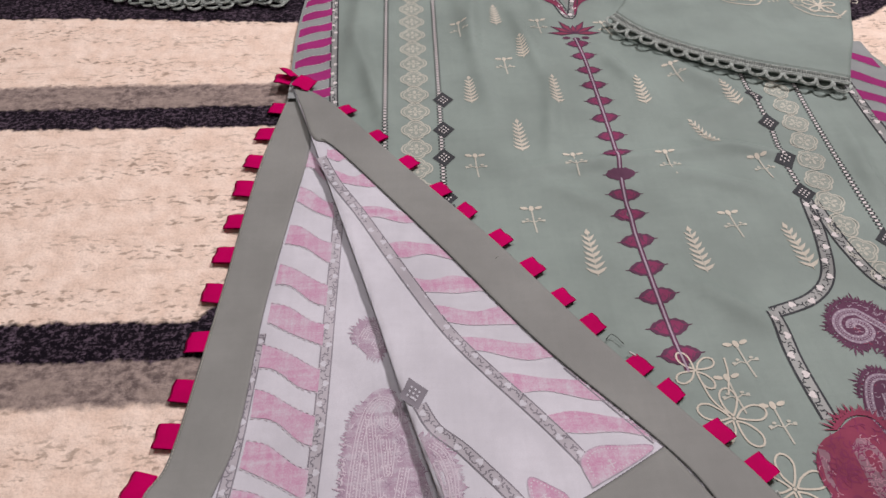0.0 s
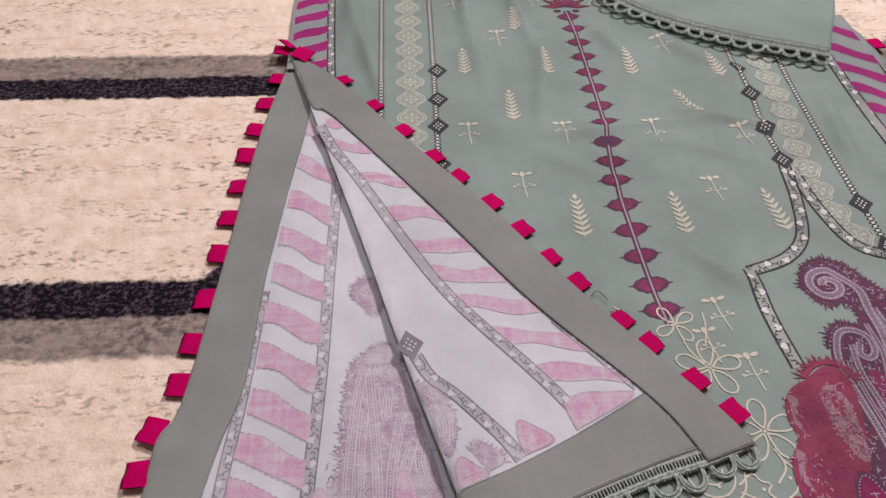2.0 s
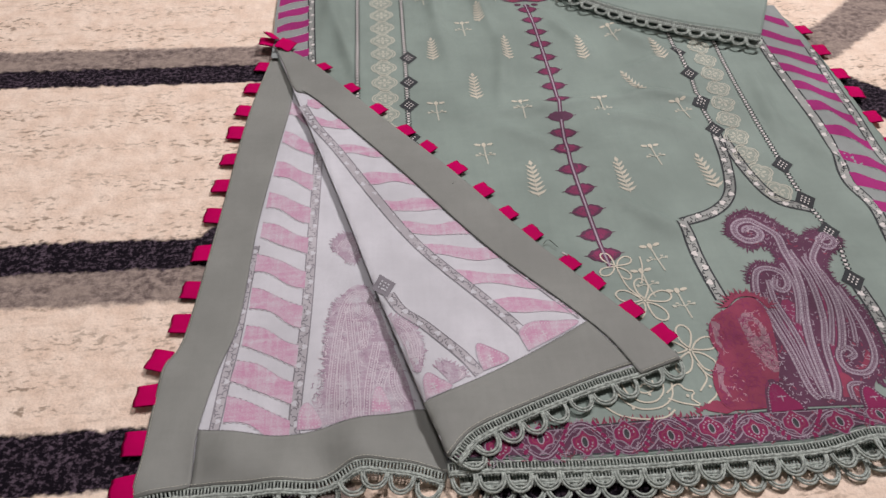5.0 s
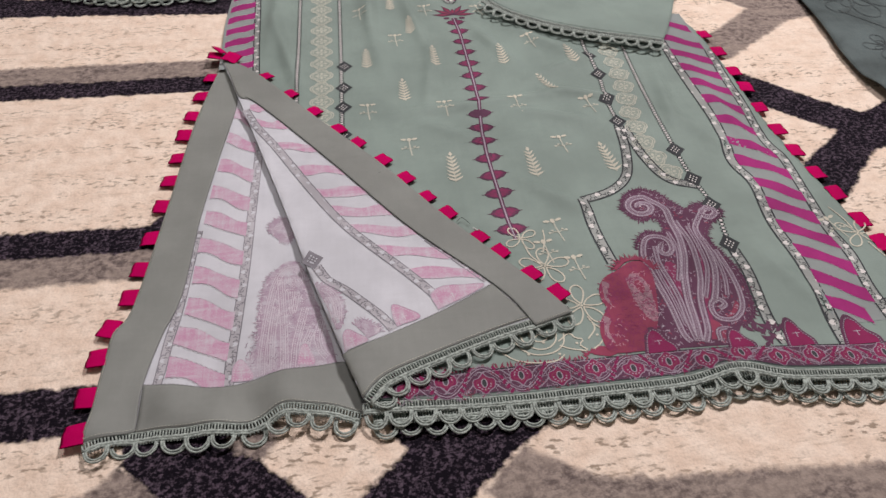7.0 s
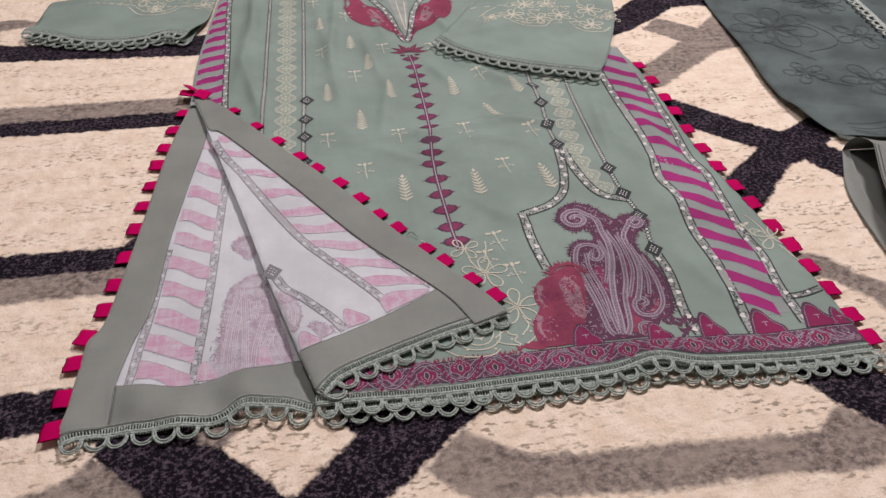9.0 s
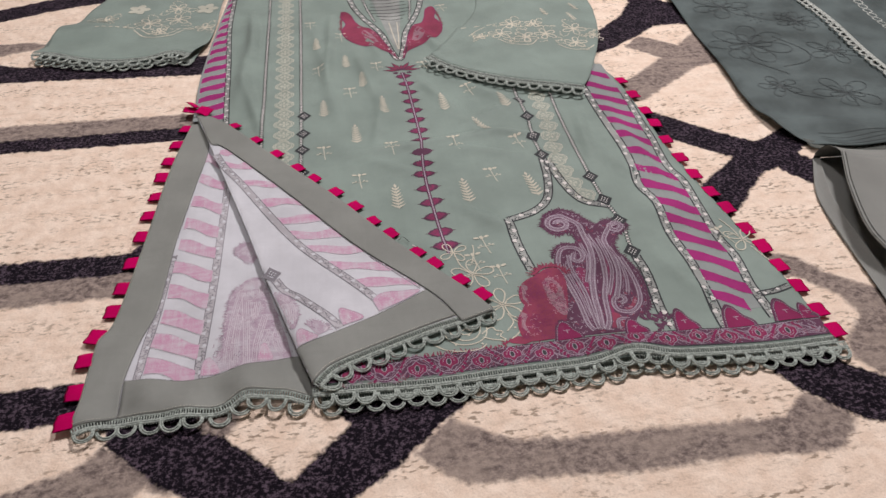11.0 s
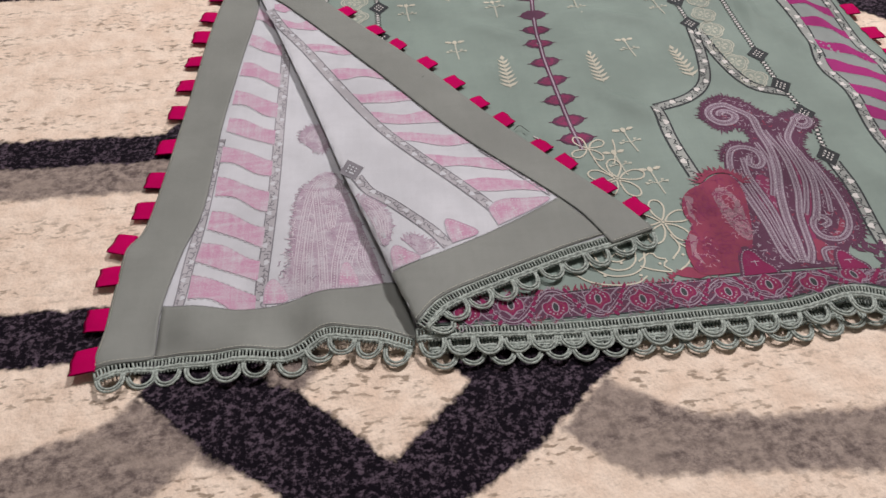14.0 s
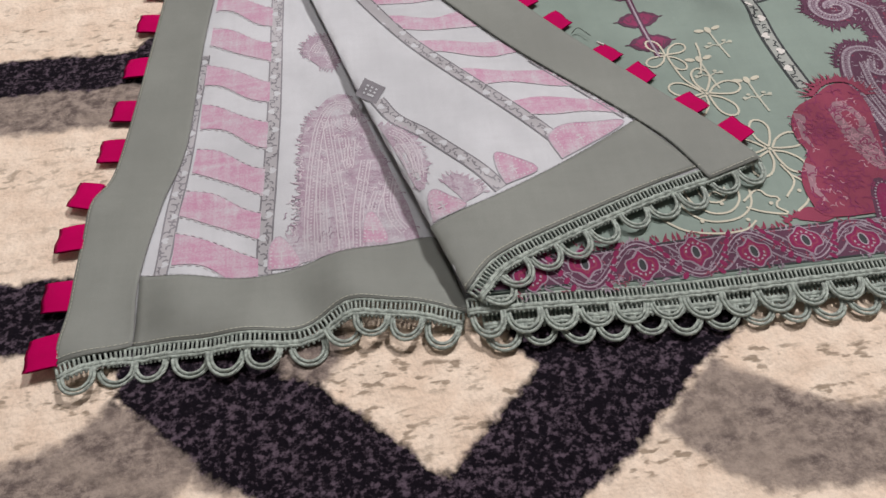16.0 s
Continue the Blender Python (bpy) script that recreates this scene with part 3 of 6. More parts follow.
stitches([(0.0045, 0.0055), (0.018, 0.0085), (0.034, 0.0132)], raised(back_z, 0.0011), back_side, 0.0016, 0.001, 0.0004, MUTED)
stitches([(x + 0.0013, y) for x, y in BACK_EDGE], raised(back_z, 0.0011), back_side, 0.0016, 0.0014, 0.0004, MUTED)
stitches([(0.338, 0.0650), (0.352, 0.0698), (0.366, 0.0746)], raised(flap_z, 0.0011), side_facing, 0.0016, 0.001, 0.0004, MUTED)


# ---- prints ----
rng = random.Random(5)


def ribbon_print(name, points, width, height, parent, pale=False, seed=1):
    """A vine border: two dark lines with hearts and curls between them."""
    r = random.Random(seed)
    line = smooth_line(points, 0.003)
    nrm = normals(line)
    ink, base, bright = (GREYLINE, SILVER_REV, LINING) if pale else (INK, SLATE, WHITE)
    s = Shapes(base, 0.00025).stroke(line, width)
    s.use(ink, 0.0004)
    s.stroke(line, 0.0009 if pale else 0.0016, shift=width / 2).stroke(line, 0.0009 if pale else 0.0016, shift=-width / 2)
    fine = even(line, 0.0022)
    fn = normals(fine)
    ft = np.stack([fn[:, 1], -fn[:, 0]], 1)
    for i in range(1, len(fine) - 1):
        a = fine[i] + fn[i] * r.uniform(-0.3, 0.3) * width
        ang = r.uniform(0, math.tau)
        l = r.uniform(0.0012, 0.0022)
        w = np.linspace(0, 1, 4)[:, None]
        d = fn[i] * math.cos(ang) + ft[i] * math.sin(ang)
        e = fn[i] * math.cos(ang + 1.6) + ft[i] * math.sin(ang + 1.6)
        s.stroke(a + d * l * (w - 0.5) * 2 + e * l * 0.7 * np.sin(w * 3), 0.0009)
    s.use(bright, 0.00055)
    k = 3
    while k < len(fine) - 3:
        x, y = fine[k] + fn[k] * width * 0.16 * (1 if (k // 7) % 2 else -1)
        at = spot(x, y, math.atan2(fn[k][1], fn[k][0]) + (0 if (k // 7) % 2 else math.pi), width * 0.34)
        s.poly([at(1, 0), at(0.3, 0.75), at(-0.4, 0.9), at(-0.75, 0.45), at(-0.45, 0), at(-0.75, -0.45), at(-0.4, -0.9), at(0.3, -0.75)])
        k += 7
    return s.lay(name, height, parent)


SLATE = cloth("sage_grey_print", (0.33, 0.35, 0.335), 0.7, 0.1, 0.2)
SILVER_REV = cloth("grey_tint_reverse", (0.47, 0.46, 0.49), 0.85, 0.1, 0.15)


def stripes_print(name, left, right, y0, y1, pitch, slant, height, parent, fill, edge, phase=0.0, wav=0.0024, ground=None, stations=None):
    """Slanting wavy stripes between two side lines given as x of y."""
    if ground:
        ys = np.linspace(y0, y1, 90)
        Shapes(ground, 0.00012).band([(left(q) - 0.003, q) for q in ys], [(right(q) + 0.003, q) for q in ys]).lay("stripe_ground", height, parent, cut=0.0045)
    r = random.Random(len(name) + int(y0 * 1000))
    for y in stations or np.arange(y0 + phase, y1, pitch):
        n = 14
        u = np.linspace(0, 1, n)
        amp = wav * r.uniform(0.5, 1.0)
        base = y + slant * (u - 0.5) + amp * np.sin(u * 5.5 + r.uniform(-0.4, 0.4))
        half = pitch * 0.245 * (1 + 0.10 * np.sin(u * 7 + r.uniform(0, 6)))
        lo, hi = [], []
        for k in range(n):
            a, b = base[k] - half[k], base[k] + half[k]
            xa, xb = left(a) + (right(a) - left(a)) * u[k], left(b) + (right(b) - left(b)) * u[k]
            lo.append((xa, a)), hi.append((xb, b))
        keep = [k for k in range(n) if y0 - 0.004 < lo[k][1] and hi[k][1] < y1 + 0.004]
        if len(keep) > 2:
            lo, hi = np.array(lo)[keep], np.array(hi)[keep]
            s = Shapes(fill, 0.0005).band(hi, lo)
            s.use(edge, 0.0007)
            for ln, sh in ((lo, -0.0008), (hi, 0.0008)):
                fine = even(ln + np.array([0, sh]), 0.0022)
                for i in range(0, len(fine) - 1, 2):
                    s.stroke(np.array([fine[i], fine[min(i + 1, len(fine) - 1)] + np.array([0, r.uniform(-0.0004, 0.0004)])]), 0.0006)
            s.lay(name, height, parent, cut=0.0045)


def x_of(points):
    p = smooth_line(points, 0.004)
    order = np.argsort(p[:, 1])
    ys, xs = p[order, 1], p[order, 0]
    return lambda y: float(np.interp(y, ys, xs))


# striped side bands with their vine borders
RS_LEFT = [(0.575, 0.020), (0.578, 0.065), (0.582, 0.110), (0.580, 0.161), (0.586, 0.216), (0.579, 0.253), (0.588, 0.314), (0.589, 0.396), (0.589, 0.460), (0.592, 0.60)]
RS_RIGHT = [(0.626, 0.026), (0.626, 0.072), (0.631, 0.115), (0.627, 0.150), (0.630, 0.200), (0.633, 0.251), (0.627, 0.285), (0.633, 0.350), (0.634, 0.396), (0.640, 0.47), (0.638, 0.53)]
stripes_print("stripe_print", x_of([(x + 0.004, y) for x, y in RS_LEFT]), x_of([(x - 0.004, y) for x, y in RS_RIGHT]), 0.040, 0.56, 0.0320, -0.026, front_z, front_panel, MAGENTA, SILVER, 0.012, ground=STONE,
              stations=[0.051, 0.080, 0.112, 0.144, 0.175, 0.205, 0.239, 0.273, 0.311, 0.351, 0.387, 0.420, 0.454, 0.490, 0.532])
ribbon_print("border_print", RS_LEFT, 0.0092, front_z, front_panel, seed=2)
ribbon_print("border_print", RS_RIGHT[:-1], 0.0092, front_z, front_panel, seed=3)
ribbon_print("border_print", [(0.627, 0.058), (0.645, 0.060), (0.664, 0.066)], 0.006, front_z, front_panel, seed=4)
LS_LINE = [(0.0985, 0.472), (0.097, 0.500), (0.092, 0.647), (0.086, 0.805), (0.092, 1.0)]
stripes_print("stripe_print", x_of([(x + 0.001, y) for x, y in LEFT_EDGE]), x_of([(x - 0.003, y) for x, y in LS_LINE]), 0.485, 1.0, 0.0300, 0.016, front_z, front_panel, MAGENTA, WHITE, 0.004, ground=STONE)
ribbon_print("border_print", LS_LINE, 0.0070, front_z, front_panel, seed=5)

# outline of the great paisley's field
ribbon_print("border_print", [(0.484, 0.325), (0.479, 0.284), (0.468, 0.245), (0.448, 0.224), (0.4145, 0.2115)], 0.0092, front_z, front_panel, seed=6)
ribbon_print("border_print", [(0.4145, 0.2125), (0.415, 0.168), (0.419, 0.128)], 0.0092, front_z, front_panel, seed=7)
ribbon_print("border_print", [(0.488, 0.322), (0.494, 0.271), (0.506, 0.234), (0.532, 0.219)], 0.0092, front_z, front_panel, seed=8)
ribbon_print("border_print", [(0.530, 0.132), (0.531, 0.102), (0.525, 0.052), (0.528, 0.026)], 0.0092, front_z, front_panel, seed=9)
ribbon_print("border_print", [(0.196, 0.332), (0.200, 0.318), (0.208, 0.305)], 0.0070, front_z, front_panel, seed=10)


def bead_print(points, height, parent):
    """Two rows of dark dots with white squares between them."""
    line = smooth_line(points, 0.0042)
    nrm = normals(line)
    s = Shapes(WHITE, 0.0003)
    for p, n in zip(line, nrm):
        t = np.array([n[1], -n[0]])
        s.use(WHITE, 0.0003).poly([p + n * 0.0013 + t * 0.0011, p - n * 0.0013 + t * 0.0011, p - n * 0.0013 - t * 0.0011, p + n * 0.0013 - t * 0.0011])
        s.use(INK, 0.0004)
        for k in (-1, 1):
            q = p + n * 0.0022 * k
            s.poly([q + n * 0.0007 + t * 0.0009, q - n * 0.0007 + t * 0.0009, q - n * 0.0007 - t * 0.0009, q + n * 0.0007 - t * 0.0009])
        q = p + t * 0.0021
        s.poly([q + n * 0.0015 + t * 0.0005, q - n * 0.0015 + t * 0.0005, q - n * 0.0015 - t * 0.0005, q + n * 0.0015 - t * 0.0005])
    return s.lay("bead_print", height, parent)


for pts in ([(0.145, 0.398), (0.147, 0.62), (0.149, 0.80), (0.15, 1.0)], [(0.193, 0.345), (0.196, 0.488), (0.199, 0.70), (0.200, 0.80), (0.202, 1.0)],
            [(0.485, 0.335), (0.485, 0.374), (0.491, 0.427), (0.489, 0.464), (0.494, 0.53)], [(0.5295, 0.142), (0.534, 0.191), (0.530, 0.230), (0.529, 0.277), (0.532, 0.397), (0.539, 0.50)]):
    bead_print(pts, front_z, front_panel)


def diamond_print(x, y, turn, height, parent, wide=0.0098, tall=0.0125, ink=None, pale=None):
    s = Shapes(ink or INK, 0.0006)
    c, sn = math.cos(turn), math.sin(turn)
    at = lambda u, v: (x + u * wide * c - v * tall * sn, y + u * wide * sn + v * tall * c)
    s.poly([at(1, 0), at(0.52, 0.46), at(0, 1), at(-0.52, 0.46), at(-1, 0), at(-0.52, -0.46), at(0, -1), at(0.52, -0.46)])
    s.use(pale or WHITE, 0.0008)
    for i in (-1, 0, 1):
        for j in (-1, 0, 1):
            u, v = (i + j) * 0.20, (i - j) * 0.20
            s.poly([at(u + 0.09, v), at(u, v + 0.09), at(u - 0.09, v), at(u, v - 0.09)])
    return s.lay("diamond_print", height, parent)


for x, y, a in ((0.1995, 0.477, 0), (0.1975, 0.431, 0), (0.1955, 0.392, 0), (0.194, 0.341, 0), (0.489, 0.464, 0.0), (0.491, 0.427, -0.1), (0.485, 0.374, 0.15), (0.485, 0.332, -0.1),
                (0.529, 0.277, -0.1), (0.530, 0.230, 0.1), (0.533, 0.191, -0.1), (0.529, 0.139, 0.0)):
    diamond_print(x, y, a, front_z, front_panel)


def medallion_print(x, y, turn, height, parent, size=0.0128):
    """A four-lobed outline with a smaller one and a flower within."""
    s = Shapes(TINT, 0.0002)
    s.disc(x, y, size * 0.92, size * 0.96, turn, 16)
    s.use(MUTED, 0.0004)
    for k, w in ((1.0, 0.0012), (0.80, 0.0008)):
        pts = []
        for a in np.linspace(0, math.tau, 49):
            r = k * (0.74 + 0.26 * abs(math.cos(2 * a)) ** 0.7)
            pts.append((x + size * r * math.cos(a + turn), y + size * 1.04 * r * math.sin(a + turn)))
        s.stroke(pts, w)
    for k in range(4):
        a = turn + k * math.pi / 2
        s.disc(x + size * 0.36 * math.cos(a), y + size * 0.36 * math.sin(a), size * 0.17, size * 0.12, a, 8)
        a += math.pi / 4
        s.disc(x + size * 0.42 * math.cos(a), y + size * 0.42 * math.sin(a), size * 0.10, size * 0.06, a, 6)
    s.ring(x, y, size * 0.14, size * 0.14, 0.0009, 0, 8)
    return s.lay("medallion_print", height, parent)


y = 0.352
while y < 1.0:
    medallion_print(0.172 + 0.009 * (y - 0.35), y, 0, front_z, front_panel)
    y += 0.0268
chain = even(smooth_line([(0.512, 0.243), (0.502, 0.285), (0.504, 0.350), (0.514, 0.413), (0.518, 0.493), (0.52, 0.53)]), 0.0268)
for x, y in chain:
    medallion_print(x, y, 0.25, front_z, front_panel, 0.0122)


def leaf_print(x, y, turn, height, parent, tall=0.042):
    """A wheat-ear leaf: chevron leaflets either side of a stalk."""
    at = spot(x, y, turn, tall)
    s = Shapes(CREAM, 0.0004)
    for k in range(7):
        v = -0.40 + k * 0.125
        w = 0.185 - 0.012 * k
        for sgn in (-1, 1):
            s.poly([at(0.0, v - 0.035), at(sgn * w * 0.6, v + 0.035), at(sgn * w, v + 0.13), at(sgn * w * 0.45, v + 0.085), at(0.0, v + 0.045)])
    s.poly([at(0, 0.46), at(0.05, 0.52), at(0, 0.62), at(-0.05, 0.52)])
    s.use(MUTED, 0.0003).stroke([at(0, -0.47), at(0, 0.0), at(0, 0.5)], 0.0009)
    return s.lay("leaf_print", height, parent)


for x, y, a, t in ((0.226, 0.489, 0, 0.040), (0.306, 0.483, 0, 0.040), (0.387, 0.479, 0.03, 0.040), (0.468, 0.468, 0.12, 0.040), (0.264, 0.418, 0, 0.042), (0.427, 0.411, 0.45, 0.037), (0.300, 0.273, 0, 0.045),
                   (0.380, 0.272, 0.03, 0.045), (0.458, 0.272, 0.1, 0.046), (0.264, 0.628, 0, 0.040), (0.223, 0.690, 0, 0.040), (0.284, 0.560, 0, 0.038)):
    leaf_print(x, y, a, front_z, front_panel, t)


def sprig_print(x, y, turn, height, parent, tall=0.030):
    """A small three-bud flower on a stalk with two level twigs."""
    at = spot(x, y, turn, tall)
    s = Shapes(MUTED, 0.0004)
    s.stroke([at(0.03, -0.55), at(0, -0.1), at(0, 0.28)], 0.0013)
    s.stroke([at(-0.30, -0.16), at(-0.12, -0.10), at(0.01, -0.16), at(0.14, -0.10), at(0.30, -0.14)], 0.0010)
    for u, v in ((0.27, -0.10), (0.16, -0.04), (-0.27, -0.11), (-0.16, -0.04)):
        s.disc(*at(u, v), tall * 0.05, tall * 0.035, turn, 7)
    s.use(CREAM, 0.0005)
    s.disc(*at(0, 0.36), tall * 0.07, tall * 0.10, turn, 9)
    for sgn in (-1, 1):
        s.disc(*at(sgn * 0.19, 0.38), tall * 0.11, tall * 0.055, turn + sgn * 0.25, 8)
    return s.lay("sprig_print", height, parent)


for x, y, a in ((0.264, 0.532, 0), (0.428, 0.511, 0.2), (0.222, 0.382, 0), (0.306, 0.380, 0), (0.385, 0.375, 0.1), (0.464, 0.368, 0.15), (0.261, 0.315, 0), (0.417, 0.302, 0.1), (0.223, 0.600, 0),
                (0.381, 0.176, 0.15), (0.388, 0.128, 0.10), (0.308, 0.606, 0), (0.378, 0.600, 0.2), (0.215, 0.770, 0), (0.438, 0.81, 0.1), (0.262, 0.72, 0), (0.366, 0.150, 0.1), (0.635, 0.150, 0.3)):
    sprig_print(x, y, a, front_z, front_panel)


# centre stem with its pointed petals
STEM = [(0.3415, 0.166), (0.3385, 0.206), (0.337, 0.305), (0.3425, 0.375), (0.3445, 0.412), (0.345, 0.50), (0.345, 0.542), (0.3425, 0.580)]
stem_line = smooth_line(STEM, 0.0035)
stem = Shapes(PLUM, 0.0006).stroke(stem_line, 0.0042).use(SILVER, 0.0008).stroke(stem_line, 0.0014).lay("stem_print", front_z, front_panel)
PETALS = [0.179, 0.202, 0.230, 0.257, 0.285, 0.313, 0.338, 0.363, 0.388, 0.414, 0.441, 0.467, 0.493, 0.519, 0.545, 0.568]
stem_x = x_of(STEM)
for i, y in enumerate(PETALS):
    x, f = stem_x(y), 1 - i / len(PETALS)
    half, tall = 0.0135 + 0.0035 * f, 0.0072 + 0.0012 * f
    s = Shapes(PLUM, 0.0003)
    lean = rng.uniform(-0.05, 0.25)
    for k, m, l in ((1.0, PLUM, 0.0003), (0.74, WINE, 0.00045)):
        u = np.linspace(-1, 1, 25)
        env = tall * k * (0.80 * np.sqrt(np.clip(1 - (u / 0.78) ** 2, 0, 1)) + 0.16 * (1 - np.abs(u))) + 0.0003
        env = env * (1 + 0.07 * np.sin(u * 19 + i))
        mid = y + lean * half * u * 0.6 + 0.0012 * np.abs(u)
        s.use(m, l).band(np.stack([x + half * k * u, mid + env], 1), np.stack([x + half * k * u, mid - env * 0.9], 1))
    s.use(PLUM, 0.0006)
    for sg in (-1, 1):
        s.stroke(np.stack([x + sg * half * np.linspace(0.15, 0.6, 6), y + tall * 0.30 * np.sin(np.linspace(0, 9, 6))], 1), 0.0007)
    s.lay("petal_print", front_z, front_panel)

# flower head above the stem
s = Shapes(ROSE, 0.0004)
for k in range(-3, 4):
    at = spot(0.3435, 0.588, -k * 0.50, 0.030 if abs(k) in (0, 1, 2, 3) else 0.02)
    lift = 0.0004 + 0.0001 * (3 - abs(k))
    tip = 0.55 if k == 0 else 0.95
    s.use(PLUM, lift).poly([at(0, 0), at(0.13, tip * 0.5), at(0.02, tip), at(-0.13, tip * 0.5)])
    s.use(ROSE, lift + 0.0001).poly([at(0, 0.12), at(0.07, tip * 0.5), at(0.01, tip * 0.85), at(-0.07, tip * 0.5)])
for k in (-1, 0, 1):
    s.use(PLUM, 0.0004).disc(0.3435 + 0.010 * k, 0.580 - 0.002 * (1 - abs(k)), 0.0042, 0.0028, 0, 8)
s.lay("flower_print", front_z, front_panel)

ribbon_print("border_print", [(0.284, 0.97), (0.287, 0.86), (0.302, 0.79), (0.326, 0.72), (0.335, 0.655), (0.344, 0.622), (0.354, 0.655), (0.366, 0.72), (0.392, 0.79), (0.408, 0.86), (0.412, 0.97)], 0.009, front_z, front_panel, seed=12)
s = Shapes(SLATE, 0.0002).poly([(0.318, 0.95), (0.328, 0.80), (0.340, 0.68), (0.346, 0.645), (0.352, 0.68), (0.366, 0.80), (0.380, 0.95)])
s.use(INK, 0.0004)
for k in range(13):
    w = 0.034 - 0.0008 * k if k > 3 else 0.036 - 0.003 * (3 - k) * 2
    s.stroke(smooth_line([(0.349 - w, 0.775 + 0.0145 * k), (0.349, 0.770 + 0.0145 * k), (0.349 + w, 0.775 + 0.0145 * k)], 0.006), 0.0024)
s.use(CREAM, 0.0004).stroke([(0.343, 0.76), (0.345, 0.70), (0.347, 0.66)], 0.0016).stroke([(0.356, 0.76), (0.352, 0.70), (0.348, 0.66)], 0.0016)
s.lay("placket_print", front_z, front_panel)
bead_print([(0.300, 0.95), (0.312, 0.83), (0.320, 0.77)], front_z, front_panel)
bead_print([(0.398, 0.95), (0.386, 0.83), (0.378, 0.77)], front_z, front_panel)


# ---- the great paisley above the hem ----
def spiral(cx, cy, r0, r1, a0, turns, n=40):
    return [(cx + (r0 + (r1 - r0) * t) * math.cos(a0 + turns * math.tau * t), cy + (r0 + (r1 - r0) * t) * math.sin(a0 + turns * math.tau * t)) for t in np.linspace(0, 1, n)]


def fringe(s, line, length, step, width, r):
    """Little leaf tongues that stand out to the left of a line."""
    fine = even(np.asarray(line), step)
    nrm = normals(fine)
    for p, n in zip(fine, nrm):
        t = np.array([n[1], -n[0]])
        l = length * r.uniform(0.6, 1.25)
        d = n + t * r.uniform(-0.5, 0.7)
        s.poly([p - t * width, p + d * l * 0.55 - t * width * 0.7, p + d * l, p + d * l * 0.5 + t * width * 0.9, p + t * width])


LILAC = cloth("lilac_grey_print", (0.29, 0.235, 0.29), 0.7, 0.1, 0.2)
DUSK = cloth("dusky_rose_print", (0.30, 0.17, 0.21), 0.7, 0.1, 0.3)


def rail(s, points, width=0.0050, lift=0.0006, step=0.0019):
    """A beaded ribbon: lilac ground, dark edges and a row of pale beads between two pale lines."""
    ln = even(np.asarray(smooth_line(points, 0.002)), step)
    width *= 1.22
    s.use(PLUM, lift).stroke(ln, width * 1.30)
    s.use(LILAC, lift + 0.0001).stroke(ln, width)
    s.use(PLUM, lift + 0.0002).stroke(ln, width * 0.30)
    s.use(SILVER, lift + 0.0003)
    for p in ln:
        s.disc(p[0], p[1], width * 0.115, n=5)
    s.use(WHITE, lift + 0.0003)
    for p, n in list(zip(ln, normals(ln)))[::2]:
        for sg in (-1, 1):
            s.disc(p[0] + n[0] * sg * width * 0.36, p[1] + n[1] * sg * width * 0.36, width * 0.075, n=4)


def scribble(s, r, count, inside, box, size, width):
    """Tiny curled strokes within an outline."""
    path_ = [tuple(p) for p in inside]
    for _ in range(count):
        x, y = r.uniform(box[0], box[1]), r.uniform(box[2], box[3])
        hit = False
        for (ax, ay), (bx, by) in zip(path_, path_[1:] + path_[:1]):
            if (ay > y) != (by > y) and x < ax + (y - ay) * (bx - ax) / (by - ay):
                hit = not hit
        if hit:
            a, bend = r.uniform(0, math.tau), r.choice((-1, 1)) * 0.5
            s.stroke([(x + size * (t * math.cos(a) - bend * t * t * math.sin(a)), y + size * (t * math.sin(a) + bend * t * t * math.cos(a))) for t in np.linspace(-1, 1, 5)], width)


def feathers(s, line, length, step, r):
    """Small three-tongued leaves standing along a line, on its left."""
    fine = even(np.asarray(line), step)
    for p, n in zip(fine, normals(fine)):
        t = np.array([n[1], -n[0]])
        l = length * r.uniform(0.65, 1.2)
        tip = n + t * r.uniform(-0.45, 0.45)
        for side_, part_ in ((-0.75, 0.62), (0.0, 1.0), (0.75, 0.62)):
            d = tip + t * side_
            w = 0.0006
            s.poly([p - t * w, p + d * l * part_ * 0.55 - t * w * 1.2, p + d * l * part_, p + d * l * part_ * 0.55 + t * w * 1.2, p + t * w])


